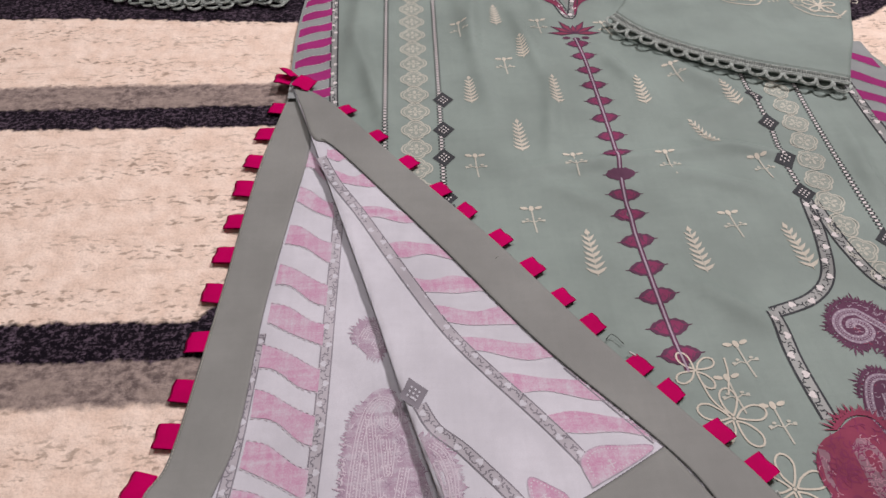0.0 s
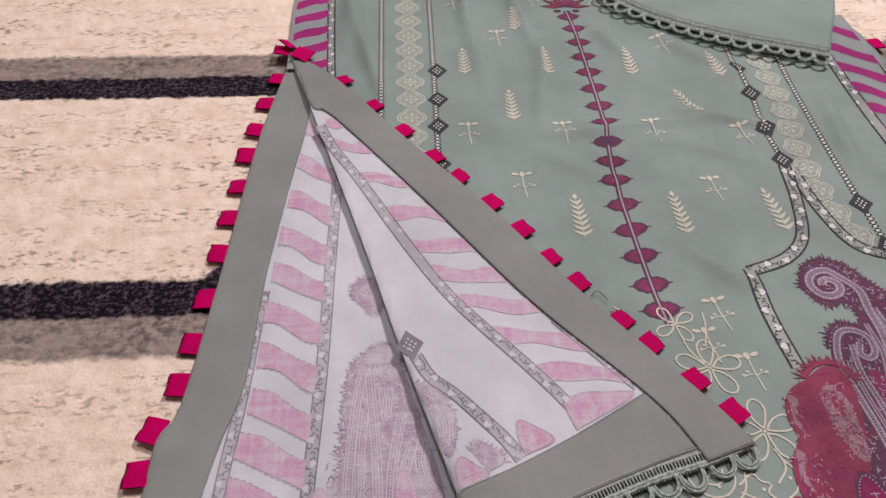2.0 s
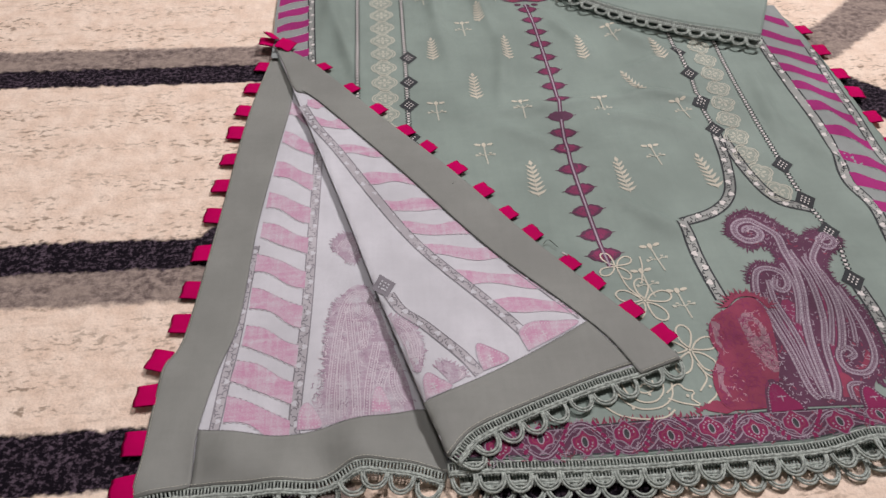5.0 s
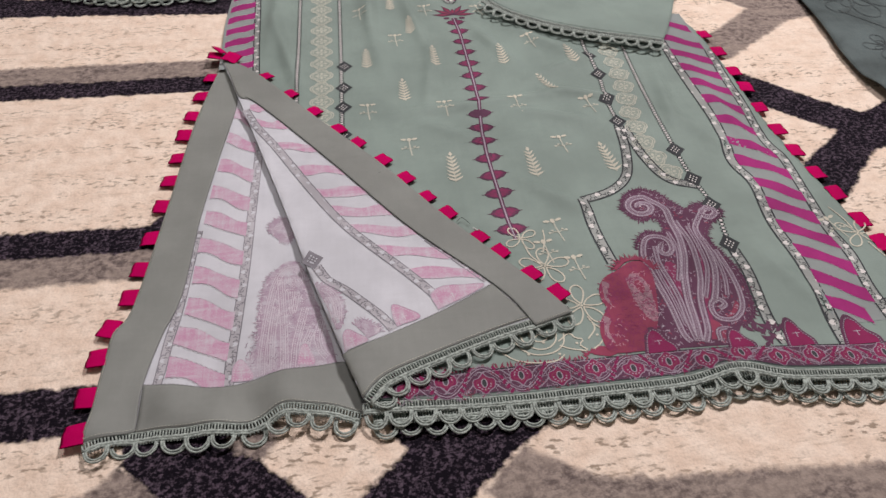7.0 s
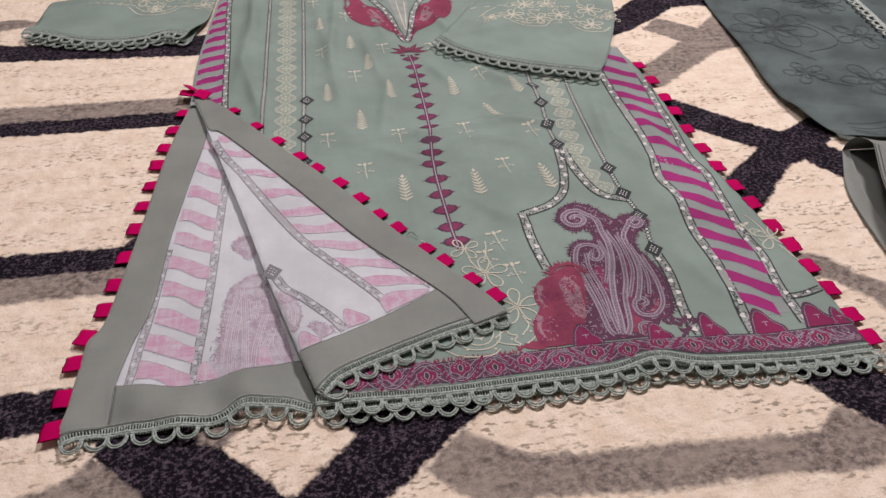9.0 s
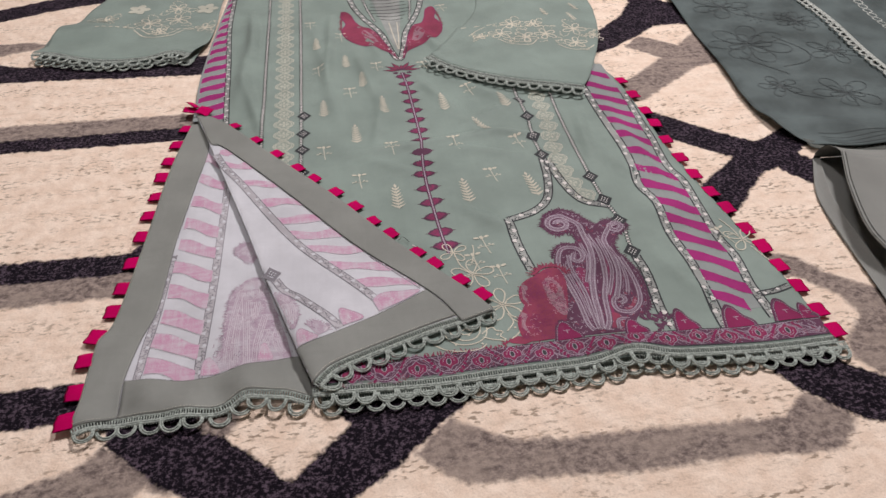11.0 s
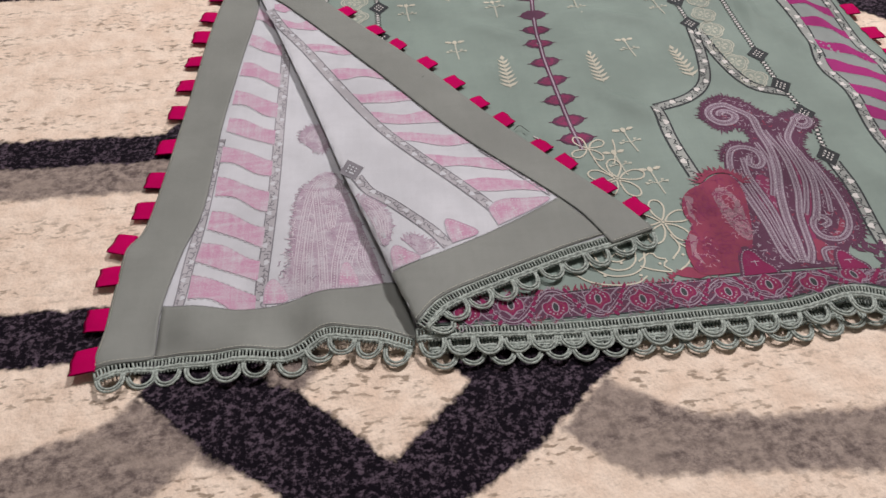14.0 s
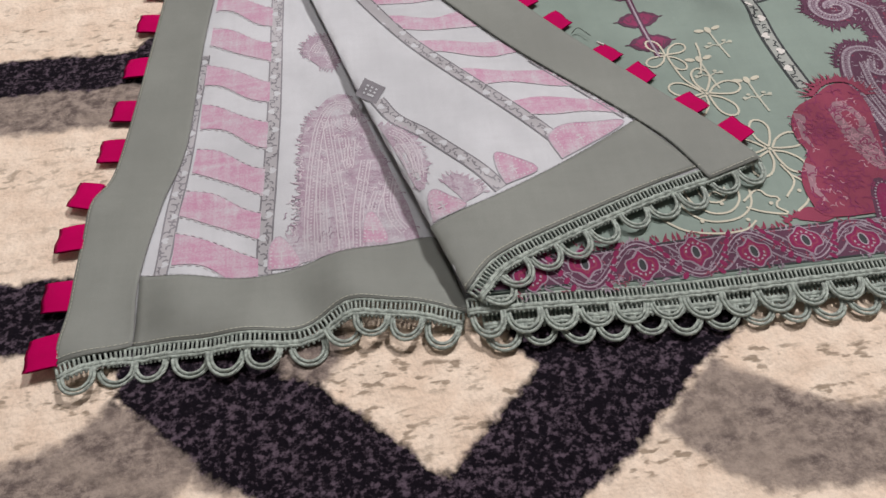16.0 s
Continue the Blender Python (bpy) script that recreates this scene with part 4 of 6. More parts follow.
def paisley_print(height, parent):
    """The great plum paisley: two curled plumes and a fern over a swelling base, all in beaded ribbons."""
    r = random.Random(8)
    s = Shapes(PLUM, 0.0003)
    outline = smooth_line([(0.422, 0.032), (0.430, 0.085), (0.443, 0.136), (0.452, 0.155), (0.462, 0.161), (0.474, 0.157), (0.479, 0.166), (0.477, 0.178), (0.470, 0.182), (0.460, 0.180), (0.453, 0.186),
                           (0.449, 0.197), (0.456, 0.212), (0.468, 0.219), (0.480, 0.216), (0.489, 0.206), (0.497, 0.190), (0.502, 0.178), (0.508, 0.185), (0.517, 0.190), (0.528, 0.190), (0.534, 0.182),
                           (0.530, 0.173), (0.520, 0.168), (0.513, 0.160), (0.509, 0.147), (0.513, 0.132), (0.519, 0.112), (0.520, 0.093), (0.517, 0.076), (0.511, 0.058), (0.498, 0.046), (0.488, 0.028)], 0.004)
    s.poly(outline)
    feathers(s, outline[28:-6], 0.0078, 0.0040, r)
    feathers(s, outline[30:-6], 0.0050, 0.0026, r)
    s.use(WINE, 0.00045)
    s.poly(smooth_line([(0.466, 0.040), (0.474, 0.070), (0.486, 0.096), (0.493, 0.130), (0.499, 0.150), (0.501, 0.128), (0.494, 0.095), (0.482, 0.066), (0.474, 0.040)], 0.005))
    s.poly(smooth_line([(0.452, 0.060), (0.454, 0.095), (0.462, 0.122), (0.470, 0.118), (0.466, 0.090), (0.460, 0.060)], 0.005))
    s.use(ROSE, 0.0005)
    s.poly(smooth_line([(0.470, 0.036), (0.476, 0.056), (0.484, 0.050), (0.486, 0.034)], 0.004))
    s.poly(smooth_line([(0.490, 0.057), (0.497, 0.062), (0.505, 0.073), (0.506, 0.066), (0.499, 0.056)], 0.004))
    s.use(SILVER, 0.00055)
    scribble(s, r, 1100, outline, (0.42, 0.535, 0.03, 0.22), 0.0016, 0.00055)
    s.use(ROSE, 0.00055)
    scribble(s, r, 260, outline, (0.43, 0.53, 0.03, 0.20), 0.0015, 0.0008)
    rail(s, spiral(0.4655, 0.1955, 0.0035, 0.0150, 3.0, -1.30) + [(0.4835, 0.193), (0.485, 0.175), (0.486, 0.154), (0.482, 0.130), (0.473, 0.104), (0.467, 0.079), (0.464, 0.055), (0.460, 0.036)], 0.0052)
    rail(s, spiral(0.5205, 0.1785, 0.002, 0.0095, 0.2, 1.15, 28) + [(0.5065, 0.166), (0.504, 0.154), (0.505, 0.136), (0.503, 0.113), (0.495, 0.090), (0.487, 0.074)], 0.0046)
    rail(s, [(0.489, 0.172), (0.493, 0.150), (0.492, 0.130), (0.486, 0.102), (0.477, 0.078), (0.471, 0.048), (0.464, 0.034)], 0.0042)
    rail(s, [(0.466, 0.144), (0.463, 0.136), (0.468, 0.132), (0.474, 0.138), (0.474, 0.150), (0.465, 0.156), (0.455, 0.153), (0.448, 0.138), (0.446, 0.122), (0.448, 0.099), (0.450, 0.073), (0.450, 0.045), (0.453, 0.036)], 0.0042)
    rail(s, [(0.460, 0.143), (0.457, 0.122), (0.459, 0.100), (0.460, 0.080), (0.458, 0.050), (0.458, 0.036)], 0.0036)
    rail(s, [(0.512, 0.133), (0.514, 0.107), (0.513, 0.085), (0.508, 0.066), (0.497, 0.055), (0.485, 0.057), (0.482, 0.066), (0.486, 0.075), (0.493, 0.076), (0.495, 0.070), (0.489, 0.067)], 0.0038)
    rail(s, [(0.452, 0.128), (0.453, 0.105), (0.455, 0.080), (0.455, 0.055)], 0.0026)
    rail(s, [(0.478, 0.160), (0.479, 0.140), (0.474, 0.120), (0.466, 0.100)], 0.0030)
    rail(s, [(0.498, 0.165), (0.499, 0.140), (0.497, 0.115), (0.488, 0.092), (0.482, 0.080)], 0.0032)
    rail(s, [(0.506, 0.150), (0.509, 0.125), (0.507, 0.100), (0.501, 0.080)], 0.0030)
    rail(s, [(0.476, 0.034), (0.479, 0.045), (0.488, 0.046), (0.494, 0.040)], 0.0030)
    s.verts = [(x + 0.0015, y, z) for x, y, z in s.verts]
    return s.lay("paisley_print", height, parent, cut=0.006)


def rose_print(height, parent):
    """The crimson rose paisley at its foot: two lobes, veined bracts and a tufted head."""
    r = random.Random(11)
    s = Shapes(ROSE, 0.0010)
    body = smooth_line([(0.421, 0.032), (0.392, 0.034), (0.387, 0.045), (0.388, 0.060), (0.394, 0.071), (0.399, 0.078), (0.397, 0.090), (0.400, 0.103), (0.408, 0.113), (0.420, 0.119), (0.433, 0.127), (0.444, 0.126), (0.448, 0.112), (0.445, 0.091), (0.438, 0.066), (0.429, 0.045)], 0.004)
    s.poly(body)
    s.use(DUSK, 0.0011)
    s.poly(smooth_line([(0.403, 0.108), (0.409, 0.105), (0.404, 0.092), (0.404, 0.080), (0.400, 0.088)], 0.003)).poly(smooth_line([(0.394, 0.071), (0.399, 0.066), (0.394, 0.055), (0.396, 0.042), (0.390, 0.052)], 0.003))
    s.poly(smooth_line([(0.424, 0.108), (0.432, 0.114), (0.440, 0.103), (0.440, 0.080), (0.436, 0.060), (0.429, 0.064), (0.424, 0.086)], 0.004))
    s.use(ROSE, 0.0012).poly(smooth_line([(0.430, 0.104), (0.434, 0.106), (0.437, 0.098), (0.434, 0.090), (0.430, 0.095)], 0.003))
    s.use(WINE, 0.0013)
    scribble(s, r, 330, body, (0.386, 0.45, 0.03, 0.13), 0.0024, 0.0007)
    s.use(PINK_PRINT, 0.0013)
    scribble(s, r, 90, body, (0.424, 0.442, 0.06, 0.115), 0.0016, 0.0006)
    scribble(s, r, 60, body, (0.388, 0.408, 0.04, 0.11), 0.0014, 0.0005)
    s.use(WINE, 0.0014)
    for cx, cy in ((0.412, 0.092), (0.408, 0.056)):
        for k in range(8):
            at = spot(cx, cy, k * math.tau / 8, 0.010)
            s.stroke([at(0.25, 0), at(0.6, 0.20), at(1, 0), at(0.6, -0.20), at(0.25, 0)], 0.0007)
        s.ring(cx, cy, 0.0028, 0.0028, 0.0007, 0, 10)
    s.use(ROSE, 0.0014)
    feathers(s, smooth_line([(0.421, 0.120), (0.432, 0.128), (0.444, 0.127), (0.450, 0.116)], 0.003), 0.0095, 0.0022, r)
    s.use(ROSE, 0.0006).poly(smooth_line([(0.398, 0.034), (0.384, 0.042), (0.374, 0.036), (0.388, 0.031)], 0.004))
    feathers(s, smooth_line([(0.388, 0.034), (0.378, 0.037), (0.370, 0.033)], 0.003)[::-1], 0.006, 0.003, r)
    return s.lay("rose_paisley_print", height, parent, cut=0.006)


PINK_PRINT = cloth("soft_pink_print", (0.46, 0.25, 0.31), 0.7, 0.1, 0.2)
paisley_print(front_z, front_panel)
rose_print(front_z, front_panel)
# neckline: rose yoke, vine-edged slit with a striped placket
s = Shapes(ROSE, 0.0003)
for sg in (-1, 1):
    m = lambda u, v: (0.346 + sg * u, v)
    edge = smooth_line([m(0.004, 0.626), m(0.014, 0.650), m(0.030, 0.664), m(0.050, 0.678), m(0.068, 0.697), m(0.079, 0.722), m(0.080, 0.748), m(0.073, 0.768), m(0.079, 0.795), m(0.076, 0.818), m(0.064, 0.806), m(0.058, 0.775), m(0.050, 0.752), m(0.036, 0.742), m(0.024, 0.712), m(0.014, 0.670), m(0.006, 0.640)], 0.004)
    s.use(ROSE, 0.0004).poly(edge)
    s.use(WINE, 0.0006).stroke(edge, 0.0018)
    s.use(DUSK, 0.0005).poly(smooth_line([m(0.026, 0.690), m(0.034, 0.684), m(0.046, 0.696), m(0.050, 0.722), m(0.042, 0.734), m(0.032, 0.716)], 0.004))
    feathers(s.use(ROSE, 0.0004), [m(0.076, 0.80), m(0.079, 0.77), m(0.080, 0.74)][::1 if sg > 0 else -1], 0.007, 0.005, rng)
    s.use(WINE, 0.0007)
    scribble(s, rng, 150, edge, (0.26, 0.44, 0.63, 0.82), 0.0034, 0.0009)
    s.use(PINK_PRINT, 0.0007)
    scribble(s, rng, 60, edge, (0.31, 0.385, 0.66, 0.74), 0.0024, 0.0008)
s.lay("yoke_print", front_z, front_panel)
r = random.Random(11)

HEART = cloth("deep_pink_print", (0.22, 0.016, 0.082), 0.7, 0.1, 0.15)
# hem border: a plum band with hearts, a running vine and pointed drops over it
BAND_TOP = [(0.235, 0.029), (0.31, 0.030), (0.37, 0.0305), (0.439, 0.029), (0.53, 0.023), (0.60, 0.019), (0.668, 0.020)]
BAND_LOW = [(0.198, 0.0125), (0.261, 0.011), (0.353, 0.008), (0.439, 0.0085), (0.480, 0.013), (0.520, 0.0035), (0.594, -0.0015), (0.667, -0.0015)]
n = 110
top, low = along(smooth_line(BAND_TOP), n), along(smooth_line(BAND_LOW), n)
s = Shapes(PLUM, 0.0003).band(top, low)
s.use(INK, 0.0005).stroke(top, 0.0010).stroke(low, 0.0010)
s.use(SILVER, 0.0006).stroke(top, 0.0005, shift=-0.0013)
midline = (top * 0.5 + low * 0.5)
tall = np.linalg.norm(top - low, axis=1)
dist = np.r_[0, np.cumsum(np.linalg.norm(np.diff(midline, axis=0), axis=1))]


def on_band(d, v):
    a = np.array([np.interp(d, dist, midline[:, k]) for k in (0, 1)])
    return (a[0], a[1] + v * np.interp(d, dist, tall))


for ph, mat_, w, l in ((0.0, LILAC, 0.0044, 0.0005), (0.0, PLUM, 0.0034, 0.0006), (0.0, SILVER, 0.0008, 0.0007), (0.9, LILAC, 0.0011, 0.0005), (-0.9, LILAC, 0.0011, 0.0005)):
    s.use(mat_, l).stroke([on_band(d, 0.31 * math.sin(d / 0.0285 * math.pi + ph)) for d in np.arange(0.004, dist[-1] - 0.004, 0.0022)], w)
d, up = 0.0145, 1
while d < dist[-1] - 0.01:
    c = on_band(d, -0.08 * up)
    at = lambda u, v: (c[0] + u * 0.0084, c[1] + v * 0.0092 * up)
    heart = [tuple(p) for p in smooth_line([at(0, 1.05), at(0.40, 0.62), at(0.92, 0.42), at(0.88, -0.25), at(0.45, -0.52), at(0, -0.92), at(-0.45, -0.52), at(-0.88, -0.25), at(-0.92, 0.42), at(-0.40, 0.62), at(0, 1.05)], 0.0018)]
    s.use(LILAC, 0.0008).stroke(heart, 0.0016)
    s.use(HEART, 0.0009).poly(heart[:-1])
    s.use(ROSE, 0.0010).stroke([(c[0] + (px - c[0]) * 0.70, c[1] + (py - c[1]) * 0.70) for px, py in heart], 0.0009)
    s.use(INK, 0.0011).disc(c[0], c[1] + 0.001 * up, 0.0021, 0.0038, 0, 10)
    s.use(SILVER, 0.0012).ring(c[0], c[1] + 0.001 * up, 0.0021, 0.0038, 0.0008, 0, 10)
    for k in range(7):
        s.disc(c[0] + 0.0048 * math.cos(k * 0.52), c[1] - up * 0.0046 * math.sin(k * 0.52), 0.0006, 0.0009, k, 5)
    for k in (-1, 1):
        for m in range(3):
            q = on_band(d + k * (0.0090 + 0.0022 * m), up * (0.30 - 0.12 * m))
            s.use(HEART, 0.0008).disc(q[0], q[1], 0.0014, 0.0024, k * 0.6, 7)
    d, up = d + 0.0285, -up
for k in range(900):
    dd, vv, q = rng.uniform(0.004, dist[-1] - 0.004), rng.uniform(-0.40, 0.40), rng.uniform(0, 3)
    x, y = on_band(dd, vv)
    s.use((SILVER, LILAC, ROSE, LILAC)[k % 4], 0.00075).stroke([(x + 0.0017 * t * math.cos(q) - 0.0008 * math.sin(2.6 * t) * math.sin(q), y + 0.0017 * t * math.sin(q) + 0.0008 * math.sin(2.6 * t) * math.cos(q)) for t in np.linspace(-1, 1, 4)], 0.00055)
border = s.lay("border_print", front_z, front_panel)
s = Shapes(ROSE, 0.0004)
fringe(s, smooth_line([(x, y) for x, y in BAND_TOP[:3]], 0.004), 0.005, 0.0028, 0.0010, r)
s.lay("fringe_print", front_z, front_panel)
for x, y, w, h in ((0.429, 0.029, 0.014, 0.026), (0.492, 0.025, 0.012, 0.022), (0.540, 0.022, 0.0125, 0.030), (0.590, 0.019, 0.0165, 0.030), (0.640, 0.020, 0.0165, 0.030), (0.660, 0.020, 0.010, 0.022)):
    pts = smooth_line([(x - w, y), (x - w * 0.85, y + h * 0.30), (x - w * 0.62, y + h * 0.70), (x - w * 0.20, y + h * 0.98), (x + w * 0.22, y + h * 0.86), (x + w * 0.50, y + h * 0.50), (x + w * 0.95, y + h * 0.22), (x + w, y)], 0.003)
    s = Shapes(PLUM, 0.0011).poly(pts)
    s.use(HEART, 0.0013).poly([(x + (px - x) * 0.78, y + (py - y) * 0.84) for px, py in pts])
    s.use(SILVER, 0.0014)
    for px, py in even(np.array([(x + (px - x) * 0.84, y + (py - y) * 0.87) for px, py in pts]), 0.0022):
        s.disc(px, py, 0.0006, n=5)
    s.stroke([(x - 0.003, y + h * 0.42), (x + 0.003, y + h * 0.42)], 0.0007).stroke([(x, y + h * 0.28), (x, y + h * 0.46)], 0.0007)
    s.lay("drop_print", front_z, front_panel)
s = Shapes(PLUM, 0.0004)
for k in range(26):
    x, y = rng.uniform(0.505, 0.532), rng.uniform(0.024, 0.048)
    at = spot(x, y, rng.uniform(-1, 1), 0.006)
    s.poly([at(0, -0.8), at(0.35, 0), at(0, 0.9), at(-0.35, 0)])
s.lay("fringe_print", front_z, front_panel)


# ---- cream outline embroidery ----
def flower_outline(s, x, y, turn, size, petals=5, width=0.0021, gap=0.0):
    for k in range(petals):
        at = spot(x, y, turn + gap + k * math.tau / petals, size)
        loop = smooth_line([at(0.08, 0.0), at(0.35, 0.20), at(0.75, 0.27), at(1.0, 0.10), at(0.95, -0.12), at(0.7, -0.22), at(0.35, -0.13), at(0.08, 0.0)], 0.0025)
        s.stroke(loop, width)
    s.disc(x, y, width * 0.9)


def cream_flower(x, y, turn, size, petals=5, width=0.0013):
    s = Shapes(CREAM, 0.0007)
    flower_outline(s, x, y, turn, size, petals, width)
    return s.lay("cream_flower", front_z, front_panel, "cream outline flower embroidery")


def cream_scroll(line, width=0.0012):
    return Shapes(CREAM, 0.0007).stroke(smooth_line(line, 0.003), width).lay("cream_scroll", front_z, front_panel)


cream_flower(0.346, 0.167, 0.5, 0.016, 4, 0.0013)
cream_flower(0.3595, 0.1305, 0.2, 0.022)
cream_flower(0.3795, 0.0835, 0.3, 0.022)
cream_flower(0.652, 0.140, 0.9, 0.020, 4, 0.0013)
# a shell of scrolls in front of the folded corner
for ln in ([(0.347, 0.160), (0.350, 0.145), (0.357, 0.134)], [(0.362, 0.148), (0.367, 0.165), (0.368, 0.176)], [(0.381, 0.072), (0.384, 0.060), (0.376, 0.050)], [(0.384, 0.064), (0.390, 0.056), (0.386, 0.046), (0.378, 0.040)],
           [(0.317, 0.063), (0.320, 0.048), (0.330, 0.0395), (0.345, 0.0395), (0.355, 0.047), (0.358, 0.058)], [(0.322, 0.063), (0.325, 0.052), (0.333, 0.0445), (0.343, 0.0445), (0.350, 0.051), (0.352, 0.060)], [(0.330, 0.062), (0.332, 0.054), (0.338, 0.051), (0.344, 0.054), (0.345, 0.061)],
           [(0.335, 0.056), (0.339, 0.059), (0.342, 0.055)], [(0.306, 0.044), (0.315, 0.036), (0.325, 0.0325), (0.336, 0.031), (0.347, 0.032), (0.354, 0.037)], [(0.352, 0.050), (0.362, 0.057), (0.366, 0.052), (0.372, 0.050), (0.368, 0.045), (0.373, 0.039), (0.360, 0.042), (0.352, 0.046)],
           [(0.642, 0.176), (0.648, 0.160), (0.650, 0.146)], [(0.655, 0.128), (0.660, 0.112), (0.663, 0.104)]):
    cream_scroll(ln)
for x, y in ((0.384, 0.053), (0.366, 0.047), (0.350, 0.038), (0.326, 0.040), (0.340, 0.050)):
    Shapes(CREAM, 0.0007).disc(x, y, 0.0012, n=7).lay("cream_dot", front_z, front_panel)


# ---- pale reverse prints on the folded corner and the back panel ----
BACK_LINE = [(0.099, 0.042), (0.100, 0.071), (0.104, 0.141), (0.106, 0.226), (0.108, 0.318), (0.106, 0.345)]
BACK_LINE2 = [(0.047, 0.048), (0.0495, 0.079), (0.0525, 0.107), (0.0550, 0.137), (0.0570, 0.173), (0.060, 0.215)]
stripes_print("stripe_print", x_of([(0.051, 0.020), (0.052, 0.044), (0.053, 0.080), (0.060, 0.130), (0.062, 0.200), (0.067, 0.28), (0.074, 0.35), (0.082, 0.43)]), x_of([(0.096, 0.020)] + [(x - 0.003, y) for x, y in BACK_LINE] + [(0.098, 0.38), (0.086, 0.43)]),
              0.030, 0.415, 0.0375, -0.021, back_z, back_panel, PINK, PALE_MAUVE, 0.006, 0.0026,
              stations=[0.054, 0.084, 0.1145, 0.1495, 0.1855, 0.222, 0.258, 0.300, 0.345, 0.391])
ribbon_print("border_print", BACK_LINE, 0.0075, back_z, back_panel, True, 21)
ribbon_print("border_print", BACK_LINE2, 0.0068, back_z, back_panel, True, 22)
FLAP_LINE = [(0.092, 0.392), (0.106, 0.358), (0.127, 0.320), (0.162, 0.252), (0.189, 0.202), (0.213, 0.168), (0.238, 0.136), (0.268, 0.094)]


def flap_stripes():
    """Stripes between the vine border and the facing, level with the hem."""
    a, b = smooth_line(FLAP_LINE, 0.002), smooth_line(FLAP_IN[1:6][::-1], 0.002)
    xa, xb = x_of(FLAP_LINE), x_of(FLAP_IN[1:6])
    for y in (0.129, 0.158, 0.189, 0.217, 0.246, 0.281, 0.320, 0.362, 0.395):
        n = 16
        u = np.linspace(0, 1, n)
        lo, hi = [], []
        for t in u:
            wave_ = 0.0020 * math.sin(t * 5 + y * 40) - 0.005 * (t - 0.5)
            for store, h in ((lo, -0.0070), (hi, 0.0070)):
                yy = y + wave_ + h * (1 + 0.15 * math.sin(7 * t + y * 90))
                x0, x1 = xa(yy) + 0.0045, xb(yy) - 0.0005
                store.append((x0 + (x1 - x0) * t, yy))
        s = Shapes(PINK, 0.0003).band(hi, lo)
        s.use(PALE_MAUVE, 0.00045)
        for ln in (lo, hi):
            f = even(np.array(ln), 0.0022)
            for i in range(0, len(f) - 1, 2):
                s.stroke(f[i:i + 2], 0.0005)
        s.lay("stripe_print", flap_z, flap)


flap_stripes()
ribbon_print("border_print", FLAP_LINE, 0.0080, flap_z, flap, True, 23)
ribbon_print("border_print", [(0.166, 0.146), (0.175, 0.128), (0.190, 0.114), (0.205, 0.096), (0.217, 0.081), (0.225, 0.069)], 0.0080, flap_z, flap, True, 24)
ribbon_print("border_print", [(0.306, 0.116), (0.286, 0.142), (0.262, 0.173)], 0.0050, flap_z, flap, True, 25)
diamond_print(0.1625, 0.1545, 0.2, flap_z, flap, 0.0095, 0.0125, GREYLINE, LINING)


def faded_paisley(points, spines, height, parent, seed, frayed=(0, None)):
    r = random.Random(seed)
    line = smooth_line(points, 0.004)
    s = Shapes(FADED, 0.0003).poly(line)
    fringe(s, line[frayed[0]:frayed[1]], 0.0036, 0.0020, 0.0008, r)
    s.use(PALE_MAUVE, 0.0005)
    for k in range(int(len(line) * (2.6 if len(line) > 40 else 0.8))):
        a = line[r.randrange(len(line))]
        b = line[r.randrange(len(line))]
        x, y = a + (b - a) * r.uniform(0.15, 0.85)
        q = r.uniform(0, 3)
        s.use(MAUVE_LINE if k % 2 else PALE_MAUVE, 0.0004)
        s.stroke([(x + 0.0022 * t * math.cos(q) - 0.0008 * math.sin(3 * t) * math.sin(q), y + 0.0022 * t * math.sin(q) + 0.0008 * math.sin(3 * t) * math.cos(q)) for t in np.linspace(-1, 1, 5)], 0.0006)
    s.use(PALE_MAUVE, 0.0005)
    for sp in spines:
        ln = smooth_line(sp, 0.0022)
        s.stroke(ln, 0.0006, shift=0.0018).stroke(ln, 0.0006, shift=-0.0018).stroke(ln, 0.0005, shift=0.0036)
        for p in ln:
            s.disc(p[0], p[1], 0.0006, n=5)
    return s.lay("paisley_print", height, parent)


faded_paisley([(0.180, 0.052), (0.107, 0.047), (0.118, 0.072), (0.119, 0.111), (0.122, 0.140), (0.130, 0.156), (0.140, 0.166), (0.150, 0.163), (0.157, 0.146), (0.165, 0.115), (0.176, 0.075)],
              ([(0.124, 0.046), (0.124, 0.069), (0.127, 0.108), (0.132, 0.141), (0.140, 0.156), (0.149, 0.153), (0.151, 0.143), (0.146, 0.138), (0.145, 0.146)], [(0.134, 0.146), (0.136, 0.120), (0.139, 0.080), (0.140, 0.048)],
               [(0.155, 0.110), (0.149, 0.076), (0.147, 0.050)], [(0.168, 0.096), (0.165, 0.079), (0.167, 0.066), (0.172, 0.058)], [(0.131, 0.050), (0.131, 0.085), (0.133, 0.115)], [(0.143, 0.130), (0.146, 0.105), (0.149, 0.128)], [(0.157, 0.052), (0.158, 0.072), (0.162, 0.086)]), back_z, back_panel, 31, (16, 48))
faded_paisley([(0.124, 0.203), (0.123, 0.213), (0.129, 0.221), (0.139, 0.221), (0.144, 0.205), (0.142, 0.190), (0.133, 0.192)], ([(0.130, 0.206), (0.134, 0.213), (0.140, 0.208), (0.137, 0.200)],), back_z, back_panel, 32)
faded_paisley([(0.165, 0.124), (0.176, 0.120), (0.185, 0.106), (0.188, 0.087), (0.185, 0.072), (0.181, 0.074), (0.175, 0.094)], ([(0.171, 0.117), (0.178, 0.110), (0.182, 0.096), (0.182, 0.080)], [(0.174, 0.106), (0.178, 0.094), (0.180, 0.080)]), flap_z, flap, 33, (0, 13))
